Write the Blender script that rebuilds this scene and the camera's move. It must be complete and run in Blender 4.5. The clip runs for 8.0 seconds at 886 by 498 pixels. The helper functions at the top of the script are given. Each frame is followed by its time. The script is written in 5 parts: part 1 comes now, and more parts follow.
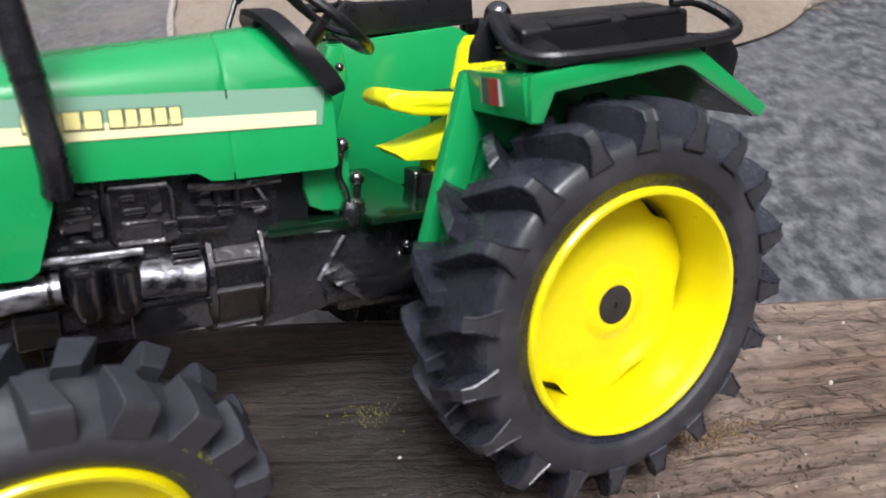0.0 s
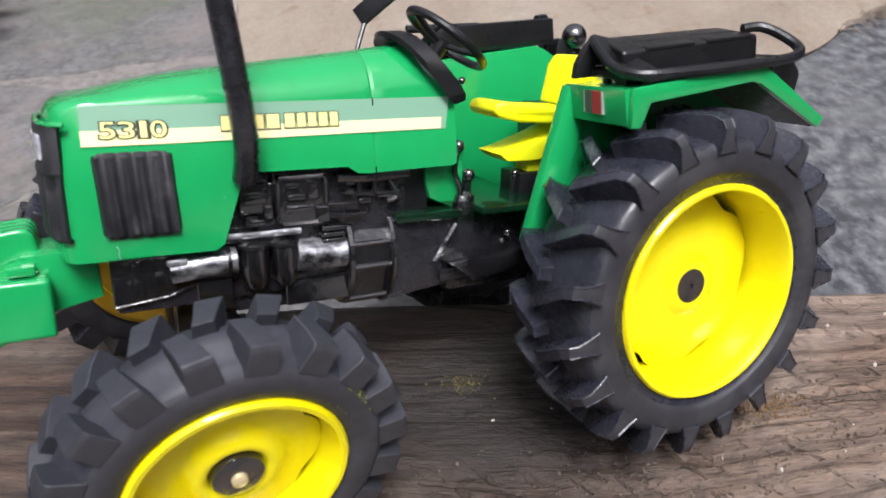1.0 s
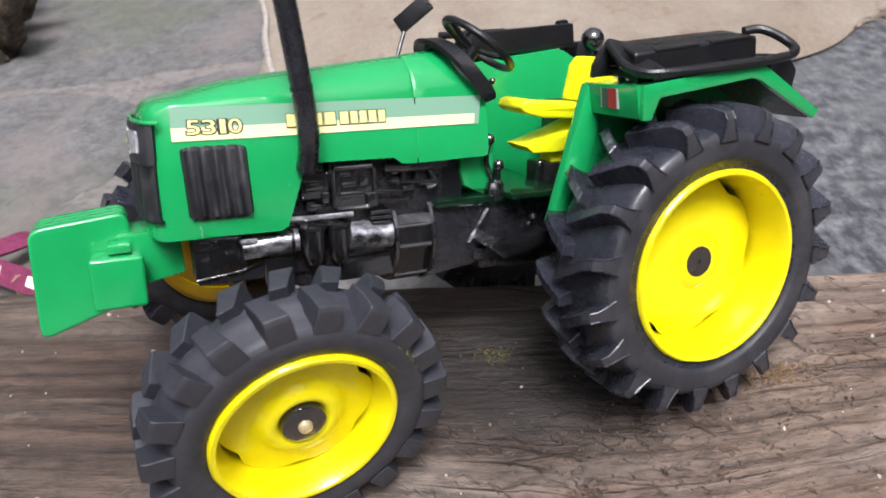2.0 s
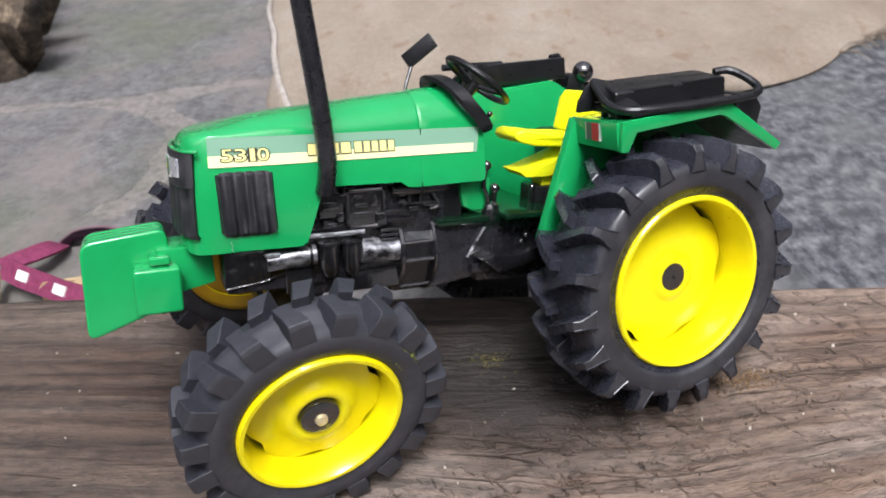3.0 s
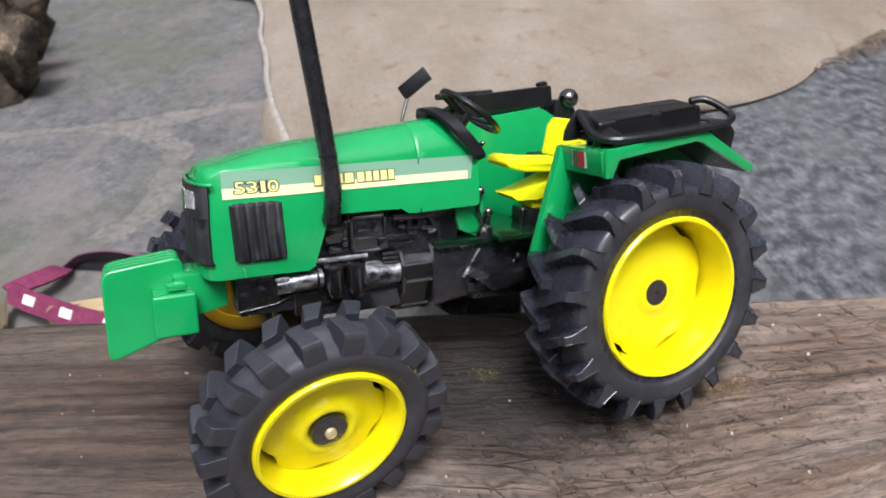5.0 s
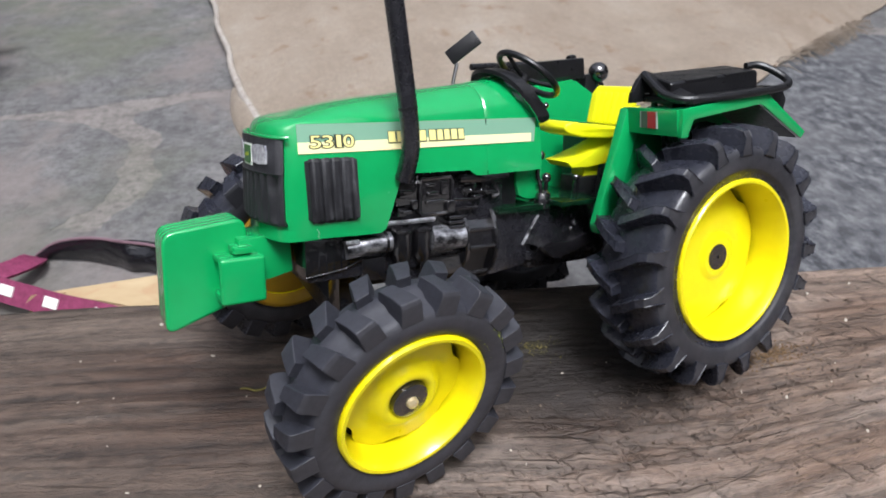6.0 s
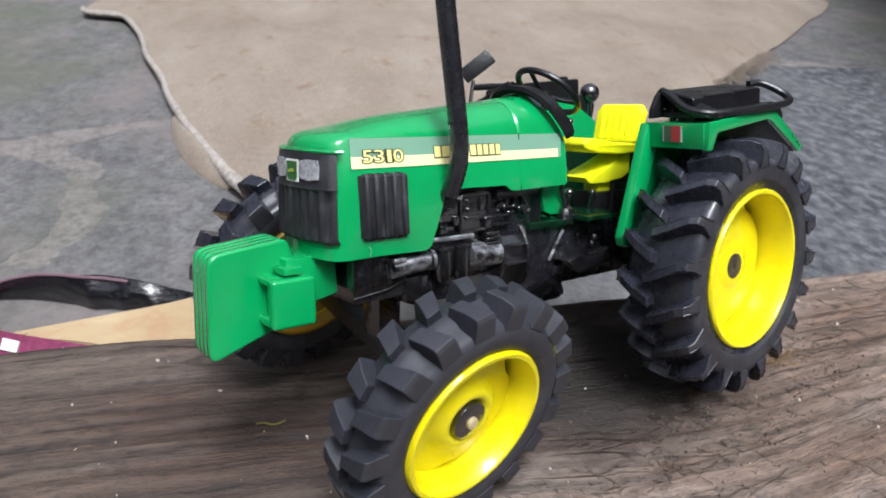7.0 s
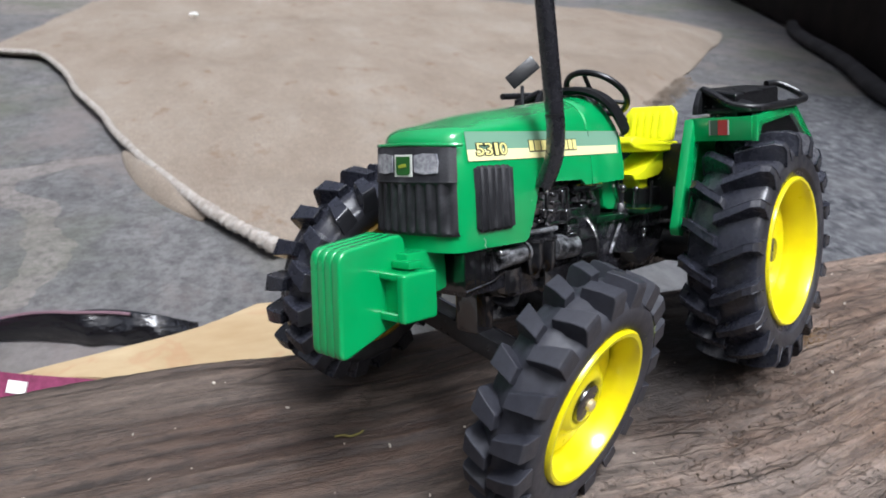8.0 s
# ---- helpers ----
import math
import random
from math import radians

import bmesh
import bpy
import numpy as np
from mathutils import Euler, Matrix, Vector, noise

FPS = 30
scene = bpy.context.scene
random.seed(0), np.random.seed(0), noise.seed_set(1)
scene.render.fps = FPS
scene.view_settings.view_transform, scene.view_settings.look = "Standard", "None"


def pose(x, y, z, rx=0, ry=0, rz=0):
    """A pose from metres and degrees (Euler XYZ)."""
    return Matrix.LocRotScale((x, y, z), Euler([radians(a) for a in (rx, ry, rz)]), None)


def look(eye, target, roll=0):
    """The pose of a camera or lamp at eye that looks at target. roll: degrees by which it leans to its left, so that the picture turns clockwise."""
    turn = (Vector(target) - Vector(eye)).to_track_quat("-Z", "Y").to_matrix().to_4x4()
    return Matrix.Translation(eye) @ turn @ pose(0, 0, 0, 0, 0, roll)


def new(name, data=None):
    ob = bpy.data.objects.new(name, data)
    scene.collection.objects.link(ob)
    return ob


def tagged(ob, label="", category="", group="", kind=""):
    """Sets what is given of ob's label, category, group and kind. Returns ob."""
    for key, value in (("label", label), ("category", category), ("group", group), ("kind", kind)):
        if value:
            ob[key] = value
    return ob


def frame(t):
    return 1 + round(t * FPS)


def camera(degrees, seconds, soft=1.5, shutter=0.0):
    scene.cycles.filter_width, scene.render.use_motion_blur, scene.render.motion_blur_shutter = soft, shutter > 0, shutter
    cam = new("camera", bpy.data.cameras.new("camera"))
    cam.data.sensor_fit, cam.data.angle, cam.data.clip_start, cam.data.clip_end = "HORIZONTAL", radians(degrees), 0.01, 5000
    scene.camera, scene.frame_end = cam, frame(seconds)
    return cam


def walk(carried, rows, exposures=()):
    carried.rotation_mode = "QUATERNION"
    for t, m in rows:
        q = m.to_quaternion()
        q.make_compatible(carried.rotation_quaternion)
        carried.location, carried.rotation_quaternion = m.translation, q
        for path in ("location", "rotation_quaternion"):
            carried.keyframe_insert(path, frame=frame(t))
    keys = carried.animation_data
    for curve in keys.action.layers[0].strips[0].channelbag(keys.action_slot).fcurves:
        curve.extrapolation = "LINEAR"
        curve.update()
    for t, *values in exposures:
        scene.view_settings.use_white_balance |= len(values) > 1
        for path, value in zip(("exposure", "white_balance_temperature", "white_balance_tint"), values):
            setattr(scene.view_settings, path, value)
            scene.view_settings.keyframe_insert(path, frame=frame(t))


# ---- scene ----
# camera and its path ---------------------------------------------------------
cam = camera(64.0, 8.0, soft=1.7)
cam.data.dof.use_dof = True
cam.data.dof.focus_distance = 0.245
cam.data.dof.aperture_fstop = 22.0
ROWS = [
    (0.0, 0.1264, -0.1212, 0.2182, 54.31, 1.59, 0.00),
    (0.5, 0.1114, -0.1365, 0.2248, 55.24, 1.56, 1.19),
    (1.0, 0.1035, -0.1511, 0.2300, 55.50, 1.65, 1.87),
    (1.5, 0.1006, -0.1646, 0.2353, 55.63, 2.67, 2.66),
    (2.8, 0.1010, -0.1937, 0.2510, 56.35, 2.92, 3.47),
    (3.0, 0.1021, -0.1977, 0.2558, 56.55, 2.51, 3.36),
    (3.5, 0.1026, -0.2051, 0.2624, 56.33, 2.53, 3.56),
    (4.0, 0.1031, -0.2118, 0.2679, 56.43, 2.30, 3.60),
    (4.2, 0.1035, -0.2126, 0.2696, 57.26, 2.40, 3.51),
    (5.3, 0.0946, -0.2092, 0.2640, 57.56, 2.57, 1.63),
    (5.5, 0.0809, -0.2104, 0.2596, 57.19, 1.86, 1.10),
    (6.0, 0.0493, -0.2096, 0.2500, 58.13, 0.22, -3.11),
    (6.5, 0.0260, -0.2086, 0.2436, 59.37, -1.20, -7.37),
    (7.0, 0.0054, -0.2032, 0.2424, 60.86, -1.86, -10.27),
    (7.5, -0.0258, -0.2004, 0.2367, 62.43, -2.40, -14.66),
    (8.0, -0.0583, -0.1972, 0.2291, 64.20, -2.55, -18.67),
]
walk(cam, [(t, pose(x, y, z, rx, ry, rz)) for t, x, y, z, rx, ry, rz in ROWS], exposures=[(0.0, 0.53, 6380, 14), (1.5, 0.75, 6380, 14), (3.5, 0.64, 6350, 13), (5.5, 0.57, 6260, 12), (8.0, 0.56, 6100, 11)])

# world and sun: bright overcast daylight --------------------------------------
SUN_EL, SUN_AZ = 66.0, 166.0   # azimuth from +y towards +x
world = bpy.data.worlds.new("world")
scene.world = world
world.use_nodes = True
wn = world.node_tree.nodes
wl = world.node_tree.links
sky = wn.new("ShaderNodeTexSky")
sky.sky_type = "NISHITA"
sky.sun_disc = False
sky.sun_elevation = radians(SUN_EL)
sky.sun_rotation = radians(SUN_AZ)
sky.dust_density = 6.0
sky.air_density = 1.0
wash = wn.new("ShaderNodeHueSaturation")
wash.inputs["Saturation"].default_value = 0.45
bg = wn["Background"]
bg.inputs["Strength"].default_value = 0.118
wl.new(sky.outputs["Color"], wash.inputs["Color"])
wl.new(wash.outputs["Color"], bg.inputs["Color"])
sun = new("sun", bpy.data.lights.new("sun", "SUN"))
sun.data.energy = 2.5
sun.data.angle = radians(22)
sun.data.color = (0.93, 0.965, 1.0)
el, az = radians(SUN_EL), radians(SUN_AZ)
sun_from = Vector((math.sin(az) * math.cos(el), math.cos(az) * math.cos(el), math.sin(el)))
sun.matrix_world = look(sun_from * 5, (0, 0, 0))


# materials ---------------------------------------------------------------------
class Mat:
    """A node material with a Principled shader and a few short-hands."""

    def __init__(self, name, color=(0.5, 0.5, 0.5), rough=0.5, metal=0.0, spec=0.5, coat=0.0):
        self.m = bpy.data.materials.new(name)
        self.m.use_nodes = True
        self.n, self.l = self.m.node_tree.nodes, self.m.node_tree.links
        self.p = self.n["Principled BSDF"]
        self.p.inputs["Base Color"].default_value = (*color, 1)
        self.p.inputs["Roughness"].default_value = rough
        self.p.inputs["Metallic"].default_value = metal
        self.p.inputs["Specular IOR Level"].default_value = spec
        self.p.inputs["Coat Weight"].default_value = coat
        self.p.inputs["Coat Roughness"].default_value = 0.12
        self.tc = self.n.new("ShaderNodeTexCoord")
        self.at = self.tc.outputs["Object"]

    def coords(self, scale=(1, 1, 1), turn=0.0):
        mp = self.n.new("ShaderNodeMapping")
        mp.inputs["Scale"].default_value = scale
        mp.inputs["Rotation"].default_value = (0, 0, turn)
        self.l.new(self.at, mp.inputs["Vector"])
        return mp.outputs["Vector"]

    def noise(self, size, detail=4, rough=0.6, scale=(1, 1, 1), distort=0.0):
        t = self.n.new("ShaderNodeTexNoise")
        t.inputs["Scale"].default_value = size
        t.inputs["Detail"].default_value = detail
        t.inputs["Roughness"].default_value = rough
        t.inputs["Distortion"].default_value = distort
        self.l.new(self.coords(scale), t.inputs["Vector"])
        return t.outputs["Fac"]

    def voronoi(self, size, scale=(1, 1, 1), feature="F1"):
        t = self.n.new("ShaderNodeTexVoronoi")
        t.feature = feature
        t.inputs["Scale"].default_value = size
        self.l.new(self.coords(scale), t.inputs["Vector"])
        return t.outputs["Distance"]

    def ramp(self, fac, *stops):
        r = self.n.new("ShaderNodeValToRGB")
        e = r.color_ramp.elements
        while len(e) < len(stops):
            e.new(0.5)
        for k, (at, c) in zip(e, stops):
            k.position = at
            k.color = (*c, 1) if len(c) == 3 else (c[0], c[0], c[0], 1)
        self.l.new(fac, r.inputs["Fac"])
        return r.outputs["Color"]

    def mix(self, fac, a, b, mode="MIX"):
        x = self.n.new("ShaderNodeMix")
        x.data_type = "RGBA"
        x.blend_type = mode
        for sock, v in ((x.inputs["Factor"], fac), (x.inputs["A"], a), (x.inputs["B"], b)):
            if isinstance(v, (int, float)):
                sock.default_value = v
            elif isinstance(v, tuple):
                sock.default_value = (*v, 1)
            else:
                self.l.new(v, sock)
        return x.outputs["Result"]

    def warp(self, size, amount):
        """Bends the coordinates of all later textures by noise; amount in metres."""
        t = self.n.new("ShaderNodeTexNoise")
        t.inputs["Scale"].default_value = size
        t.inputs["Detail"].default_value = 3
        self.l.new(self.at, t.inputs["Vector"])
        move = self.n.new("ShaderNodeVectorMath")
        move.operation = "SUBTRACT"
        self.l.new(t.outputs["Color"], move.inputs[0])
        move.inputs[1].default_value = (0.5, 0.5, 0.5)
        far = self.n.new("ShaderNodeVectorMath")
        far.operation = "MULTIPLY_ADD"
        self.l.new(move.outputs[0], far.inputs[0])
        far.inputs[1].default_value = amount
        self.l.new(self.at, far.inputs[2])
        self.at = far.outputs[0]

    def color(self, sock):
        self.l.new(sock, self.p.inputs["Base Color"])
        return self

    def rough(self, sock):
        self.l.new(sock, self.p.inputs["Roughness"])
        return self

    def bump(self, sock, strength=0.3, dist=0.001):
        b = self.n.new("ShaderNodeBump")
        b.inputs["Strength"].default_value = strength
        b.inputs["Distance"].default_value = dist
        self.l.new(sock, b.inputs["Height"])
        if self.p.inputs["Normal"].is_linked:
            self.l.new(self.p.inputs["Normal"].links[0].from_socket, b.inputs["Normal"])
        self.l.new(b.outputs["Normal"], self.p.inputs["Normal"])
        return self


    def math(self, op, *values):
        x = self.n.new("ShaderNodeMath")
        x.operation = op
        for i, v in enumerate(values):
            if isinstance(v, (int, float)):
                x.inputs[i].default_value = v
            else:
                self.l.new(v, x.inputs[i])
        return x.outputs[0]


def enamel(name, color, dark, rough=0.28, size=120, coat=0.3, spec=0.5):
    """Brushed-on toy enamel: even colour, faint mottling, slightly wavy gloss."""
    k = Mat(name, color, rough, spec=spec, coat=coat)
    k.p.inputs["Coat Roughness"].default_value = 0.11
    k.color(k.ramp(k.noise(size * 0.6, 2), (0.3, dark), (0.7, color)))
    k.rough(k.ramp(k.noise(size * 0.5, 2), (0.3, (rough * 0.9,)), (0.8, (rough * 1.2,))))
    k.bump(k.noise(size * 0.8, 2), 0.10, 0.0005)
    return k.m


GREEN = enamel("green_enamel", (0.007, 0.338, 0.094), (0.006, 0.308, 0.082), 0.24, coat=0.9)
DARK_GREEN = enamel("dark_green_enamel", (0.003, 0.028, 0.011), (0.003, 0.006, 0.004), 0.2)
YELLOW = enamel("yellow_enamel", (0.85, 0.74, 0.0), (0.81, 0.68, 0.0), 0.30, coat=0.5, spec=0.35)
SEAT_YELLOW = enamel("lemon_plastic", (0.92, 0.93, 0.01), (0.88, 0.87, 0.0), 0.4, coat=0.0)
# yellow darkened to put the shade inside the wheels into the colour
SHADED_YELLOW = enamel("shaded_yellow_enamel", (0.36, 0.21, 0.008), (0.27, 0.15, 0.008), 0.45, coat=0.1)
CREAM = Mat("cream_stripe", (0.9, 0.86, 0.45), 0.4).m
LETTER = Mat("yellow_print", (0.9, 0.80, 0.30), 0.4).m
OUTLINE = Mat("dark_print", (0.03, 0.035, 0.02), 0.45).m
DECAL = Mat("sage_sticker", (0.19, 0.36, 0.25), 0.35).m
WHITE = Mat("white_print", (0.75, 0.75, 0.7), 0.4).m
RED = Mat("red_print", (0.36, 0.03, 0.035), 0.4).m
FADED = Mat("faded_print", (0.33, 0.38, 0.34), 0.4).m
PATCH = Mat("dark_sage_print", (0.055, 0.095, 0.065), 0.45).m
EMBLEM = Mat("emblem_green", (0.02, 0.12, 0.02), 0.35).m

k = Mat("black_gloss_paint", (0.008, 0.008, 0.008), 0.12, spec=0.9, coat=1.0)
k.p.inputs["Coat Roughness"].default_value = 0.06
k.p.inputs["Coat IOR"].default_value = 1.75
k.color(k.ramp(k.noise(300, 4), (0.35, (0.005, 0.0048, 0.0056)), (0.72, (0.013, 0.0122, 0.014))))
k.rough(k.ramp(k.noise(500, 4), (0.35, (0.07,)), (0.7, (0.17,))))
k.bump(k.noise(240, 3, 0.5), 0.6, 0.0010)
k.bump(k.noise(900, 3), 0.4, 0.0004)
GLOSS_BLACK = k.m

k = Mat("black_satin_paint", (0.018, 0.018, 0.019), 0.3, spec=0.7, coat=0.5)
k.color(k.ramp(k.noise(120, 5, 0.6), (0.35, (0.010, 0.0098, 0.0125)), (0.72, (0.020, 0.0195, 0.024))))
k.rough(k.ramp(k.noise(300, 5, 0.7), (0.35, (0.20,)), (0.7, (0.36,))))
k.bump(k.noise(120, 3, 0.5), 0.35, 0.0010)
k.bump(k.noise(900, 3), 0.3, 0.0004)
SATIN_BLACK = k.m

k = Mat("dusty_black_plastic", (0.02, 0.02, 0.022), 0.55, spec=0.35)
dust = k.noise(150, 6, 0.7)
k.color(k.ramp(dust, (0.35, (0.012, 0.012, 0.014)), (0.55, (0.022, 0.022, 0.025)), (0.75, (0.055, 0.055, 0.060))))
k.rough(k.ramp(dust, (0.3, (0.4,)), (0.75, (0.7,))))
k.bump(k.noise(700, 4), 0.35, 0.0004)
VENT_BLACK = k.m

k = Mat("black_plastic", (0.012, 0.012, 0.013), 0.42)
k.color(k.ramp(k.noise(260, 5), (0.35, (0.006, 0.006, 0.007)), (0.8, (0.014, 0.0138, 0.0155))))
k.rough(k.ramp(k.noise(400, 3), (0.3, (0.26,)), (0.75, (0.42,))))
k.bump(k.noise(900, 3), 0.25, 0.0004)
BLACK = k.m

# bare silver whose bright blotches paint in glints on glossy engine parts
k = Mat("glint_silver_paint", (0.55, 0.56, 0.58), 0.3, metal=0.8)
k.color(k.ramp(k.noise(300, 5, 0.65, (0.5, 1, 1)), (0.36, (0.03, 0.03, 0.033)), (0.50, (0.34, 0.34, 0.36)), (0.64, (0.78, 0.79, 0.83))))
k.bump(k.noise(500, 3), 0.4, 0.0006)
GLINT_SILVER = k.m

def rubber(name, lo, hi, dust_color, dust_share, rough):
    """Tyre rubber: fine mottle, dust in broad patches."""
    k = Mat(name, hi, rough[1])
    dust = k.ramp(k.noise(55, 6, 0.65), (0.45, (0.0,)), (0.8, (dust_share,)))
    k.color(k.mix(dust, k.ramp(k.noise(420, 4), (0.3, lo), (0.75, hi)), dust_color))
    k.rough(k.ramp(k.noise(240, 4), (0.3, (rough[0],)), (0.75, (rough[1],))))
    k.bump(k.noise(1400, 3), 0.2, 0.0003)
    return k.m


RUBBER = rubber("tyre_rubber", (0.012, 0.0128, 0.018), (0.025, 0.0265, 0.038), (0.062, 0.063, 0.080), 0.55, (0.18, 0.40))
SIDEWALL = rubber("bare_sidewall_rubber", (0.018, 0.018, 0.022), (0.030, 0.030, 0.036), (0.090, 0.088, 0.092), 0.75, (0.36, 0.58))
DUSTY_RUBBER = rubber("dusty_tyre_rubber", (0.0155, 0.016, 0.022), (0.029, 0.030, 0.041), (0.058, 0.058, 0.072), 0.55, (0.5, 0.75))
DUSTY_SIDEWALL = rubber("dusty_sidewall_rubber", (0.027, 0.0268, 0.032), (0.042, 0.0415, 0.049), (0.082, 0.080, 0.092), 0.5, (0.45, 0.65))

k = Mat("silvered_lens", (0.62, 0.62, 0.66), 0.22, metal=0.55)
k.color(k.ramp(k.noise(420, 4), (0.35, (0.35, 0.35, 0.4)), (0.65, (0.8, 0.8, 0.83))))
k.bump(k.noise(350, 3), 0.6, 0.001)
LENS = k.m
BRASS = Mat("brass", (0.72, 0.60, 0.36), 0.3, metal=0.5).m
GREY_CARD = Mat("grey_card", (0.45, 0.45, 0.45), 0.7).m

k = Mat("weathered_wood", (0.25, 0.2, 0.16), 0.78)
# the grain fans upwards round a knot beyond the right end
sep = k.n.new("ShaderNodeSeparateXYZ")
k.l.new(k.tc.outputs["Object"], sep.inputs["Vector"])
right = k.math("MAXIMUM", k.math("SUBTRACT", sep.outputs["X"], 0.09), 0.0)
low = k.math("MINIMUM", k.math("MAXIMUM", k.math("MULTIPLY_ADD", sep.outputs["Y"], -9.0, 0.5), 0.0), 1.2)
rise = k.math("MULTIPLY", k.math("MULTIPLY", right, right), k.math("MULTIPLY", low, 1.1))
comb = k.n.new("ShaderNodeCombineXYZ")
k.l.new(sep.outputs["X"], comb.inputs["X"])
k.l.new(k.math("SUBTRACT", sep.outputs["Y"], rise), comb.inputs["Y"])
k.l.new(sep.outputs["Z"], comb.inputs["Z"])
k.at = comb.outputs["Vector"]
straight = k.at
k.warp(9, (0.0, 0.010, 0.0))
k.warp(60, (0.003, 0.0008, 0.0))
grain = k.noise(50, 7, 0.66, (0.16, 2.4, 1.0))
fine = k.noise(300, 5, 0.68, (0.09, 1.5, 1.0))
streak = k.noise(44, 5, 0.62, (0.05, 3.4, 1.0))
patch = k.noise(8, 5, 0.62, (0.6, 1.7, 1), 0.2)
red = k.noise(13, 5, 0.65, (0.55, 1.5, 1), 0.3)
grey = k.noise(17, 6, 0.68, (0.35, 2.2, 1), 0.3)
speck = k.noise(230, 5, 0.72, (0.55, 1.2, 1.0))
pale = k.noise(330, 3, 0.6)
wave = k.math("MULTIPLY_ADD", patch, 0.35, k.math("MULTIPLY_ADD", sep.outputs["Y"], -1.4, sep.outputs["X"]))
bleach = k.n.new("ShaderNodeMapRange")
bleach.inputs["From Min"].default_value, bleach.inputs["From Max"].default_value = 0.22, 0.38
k.l.new(wave, bleach.inputs["Value"])
bleached = bleach.outputs["Result"]
brown = k.ramp(grain, (0.27, (0.085, 0.064, 0.052)), (0.42, (0.165, 0.130, 0.108)), (0.56, (0.235, 0.192, 0.164)), (0.74, (0.35, 0.295, 0.255)))
brown = k.mix(k.ramp(red, (0.50, (0.0,)), (0.66, (0.6,))), brown, (0.150, 0.095, 0.072))
# a warm, darker brown patch under the front of the toy
front_patch = k.n.new("ShaderNodeVectorMath")
front_patch.operation = "DISTANCE"
k.l.new(k.coords((0.45, 1.0, 0.0)), front_patch.inputs[0])
front_patch.inputs[1].default_value = (-0.003, 0.020, 0.0)
front_reach = k.math("MULTIPLY_ADD", patch, 0.05, front_patch.outputs["Value"])
brown = k.mix(k.ramp(front_reach, (0.044, (0.9,)), (0.080, (0.0,))), brown, k.ramp(grain, (0.3, (0.050, 0.028, 0.019)), (0.5, (0.105, 0.062, 0.042)), (0.7, (0.175, 0.118, 0.086))))
tan = k.ramp(grain, (0.27, (0.095, 0.070, 0.054)), (0.42, (0.205, 0.158, 0.125)), (0.56, (0.290, 0.230, 0.186)), (0.74, (0.43, 0.365, 0.31)))
tan = k.mix(k.ramp(red, (0.46, (0.0,)), (0.60, (0.7,))), tan, (0.125, 0.080, 0.055))
col = k.mix(bleached, brown, tan)
col = k.mix(k.ramp(grey, (0.46, (0.0,)), (0.62, (0.75,))), col, (0.255, 0.222, 0.196))
col = k.mix(0.6, col, k.ramp(fine, (0.34, (0.55,)), (0.52, (1.0,)), (0.7, (1.2,))), "MULTIPLY")
col = k.mix(0.55, col, k.ramp(streak, (0.41, (0.35,)), (0.50, (1.0,)), (0.60, (1.35,))), "MULTIPLY")
col = k.mix(k.mix(bleached, (0.5, 0.5, 0.5), (0.45, 0.45, 0.45)), col, k.mix(1.0, col, k.ramp(speck, (0.40, (0.3,)), (0.50, (1.0,)), (0.62, (1.2,))), "MULTIPLY"))
# short dark dashes slanting across the worn end
slant = k.n.new("ShaderNodeMapping")
slant.inputs["Rotation"].default_value = (0, 0, radians(48))
k.l.new(straight, slant.inputs["Vector"])
grained, k.at = k.at, slant.outputs["Vector"]
dash = k.noise(210, 3, 0.6, (0.5, 1.5, 1.0))
k.at = grained
dashed = k.math("MULTIPLY", k.ramp(dash, (0.33, (1.0,)), (0.40, (0.0,))), k.ramp(bleached, (0.25, (0.0,)), (0.8, (1.0,))))
col = k.mix(k.ramp(dashed, (0.0, (0.0,)), (1.0, (0.38,))), col, (0.050, 0.038, 0.030))
# long splits along the grain, and short checks across the worn end
where = k.noise(14, 3, 0.6, (0.6, 2.0, 1.0))
split = k.ramp(k.voronoi(1.0, (7, 82, 1), "DISTANCE_TO_EDGE"), (0.0, (1.0,)), (0.030, (0.0,)))
split = k.mix(1.0, split, k.ramp(where, (0.54, (0.0,)), (0.66, (1.0,))), "MULTIPLY")
check = k.ramp(k.voronoi(1.0, (85, 250, 1), "DISTANCE_TO_EDGE"), (0.0, (0.45,)), (0.09, (0.0,)))
worn = k.math("MULTIPLY", k.ramp(k.noise(48, 5, 0.7, (0.6, 1.3, 1)), (0.50, (0.0,)), (0.60, (1.0,))), bleached)
check = k.mix(1.0, check, worn, "MULTIPLY")
crack = k.mix(1.0, split, check, "LIGHTEN")
# rusty brown smear running out from the oily patch with its painted shade
smear = k.n.new("ShaderNodeVectorMath")
smear.operation = "DISTANCE"
k.l.new(k.coords((0.55, 1.2, 0.0)), smear.inputs[0])
smear.inputs[1].default_value = (0.083, -0.008, 0.0)
rusty = k.math("MULTIPLY_ADD", k.noise(38, 6, 0.72, (0.6, 1.3, 1)), 0.075, smear.outputs["Value"])
col = k.mix(k.ramp(rusty, (0.054, (0.6,)), (0.086, (0.0,))), col, k.ramp(speck, (0.35, (0.030, 0.019, 0.013)), (0.55, (0.085, 0.052, 0.034)), (0.7, (0.17, 0.115, 0.08))))
# oil stain, deepened to paint in the shade beneath the toy
spot = k.n.new("ShaderNodeVectorMath")
spot.operation = "DISTANCE"
k.l.new(k.coords((1.0, 1.35, 0.0)), spot.inputs[0])
spot.inputs[1].default_value = (0.114, 0.022, 0.0)
oil_shade = k.math("MULTIPLY_ADD", k.noise(45, 5, 0.65, (0.8, 1.2, 1)), 0.035, spot.outputs["Value"])
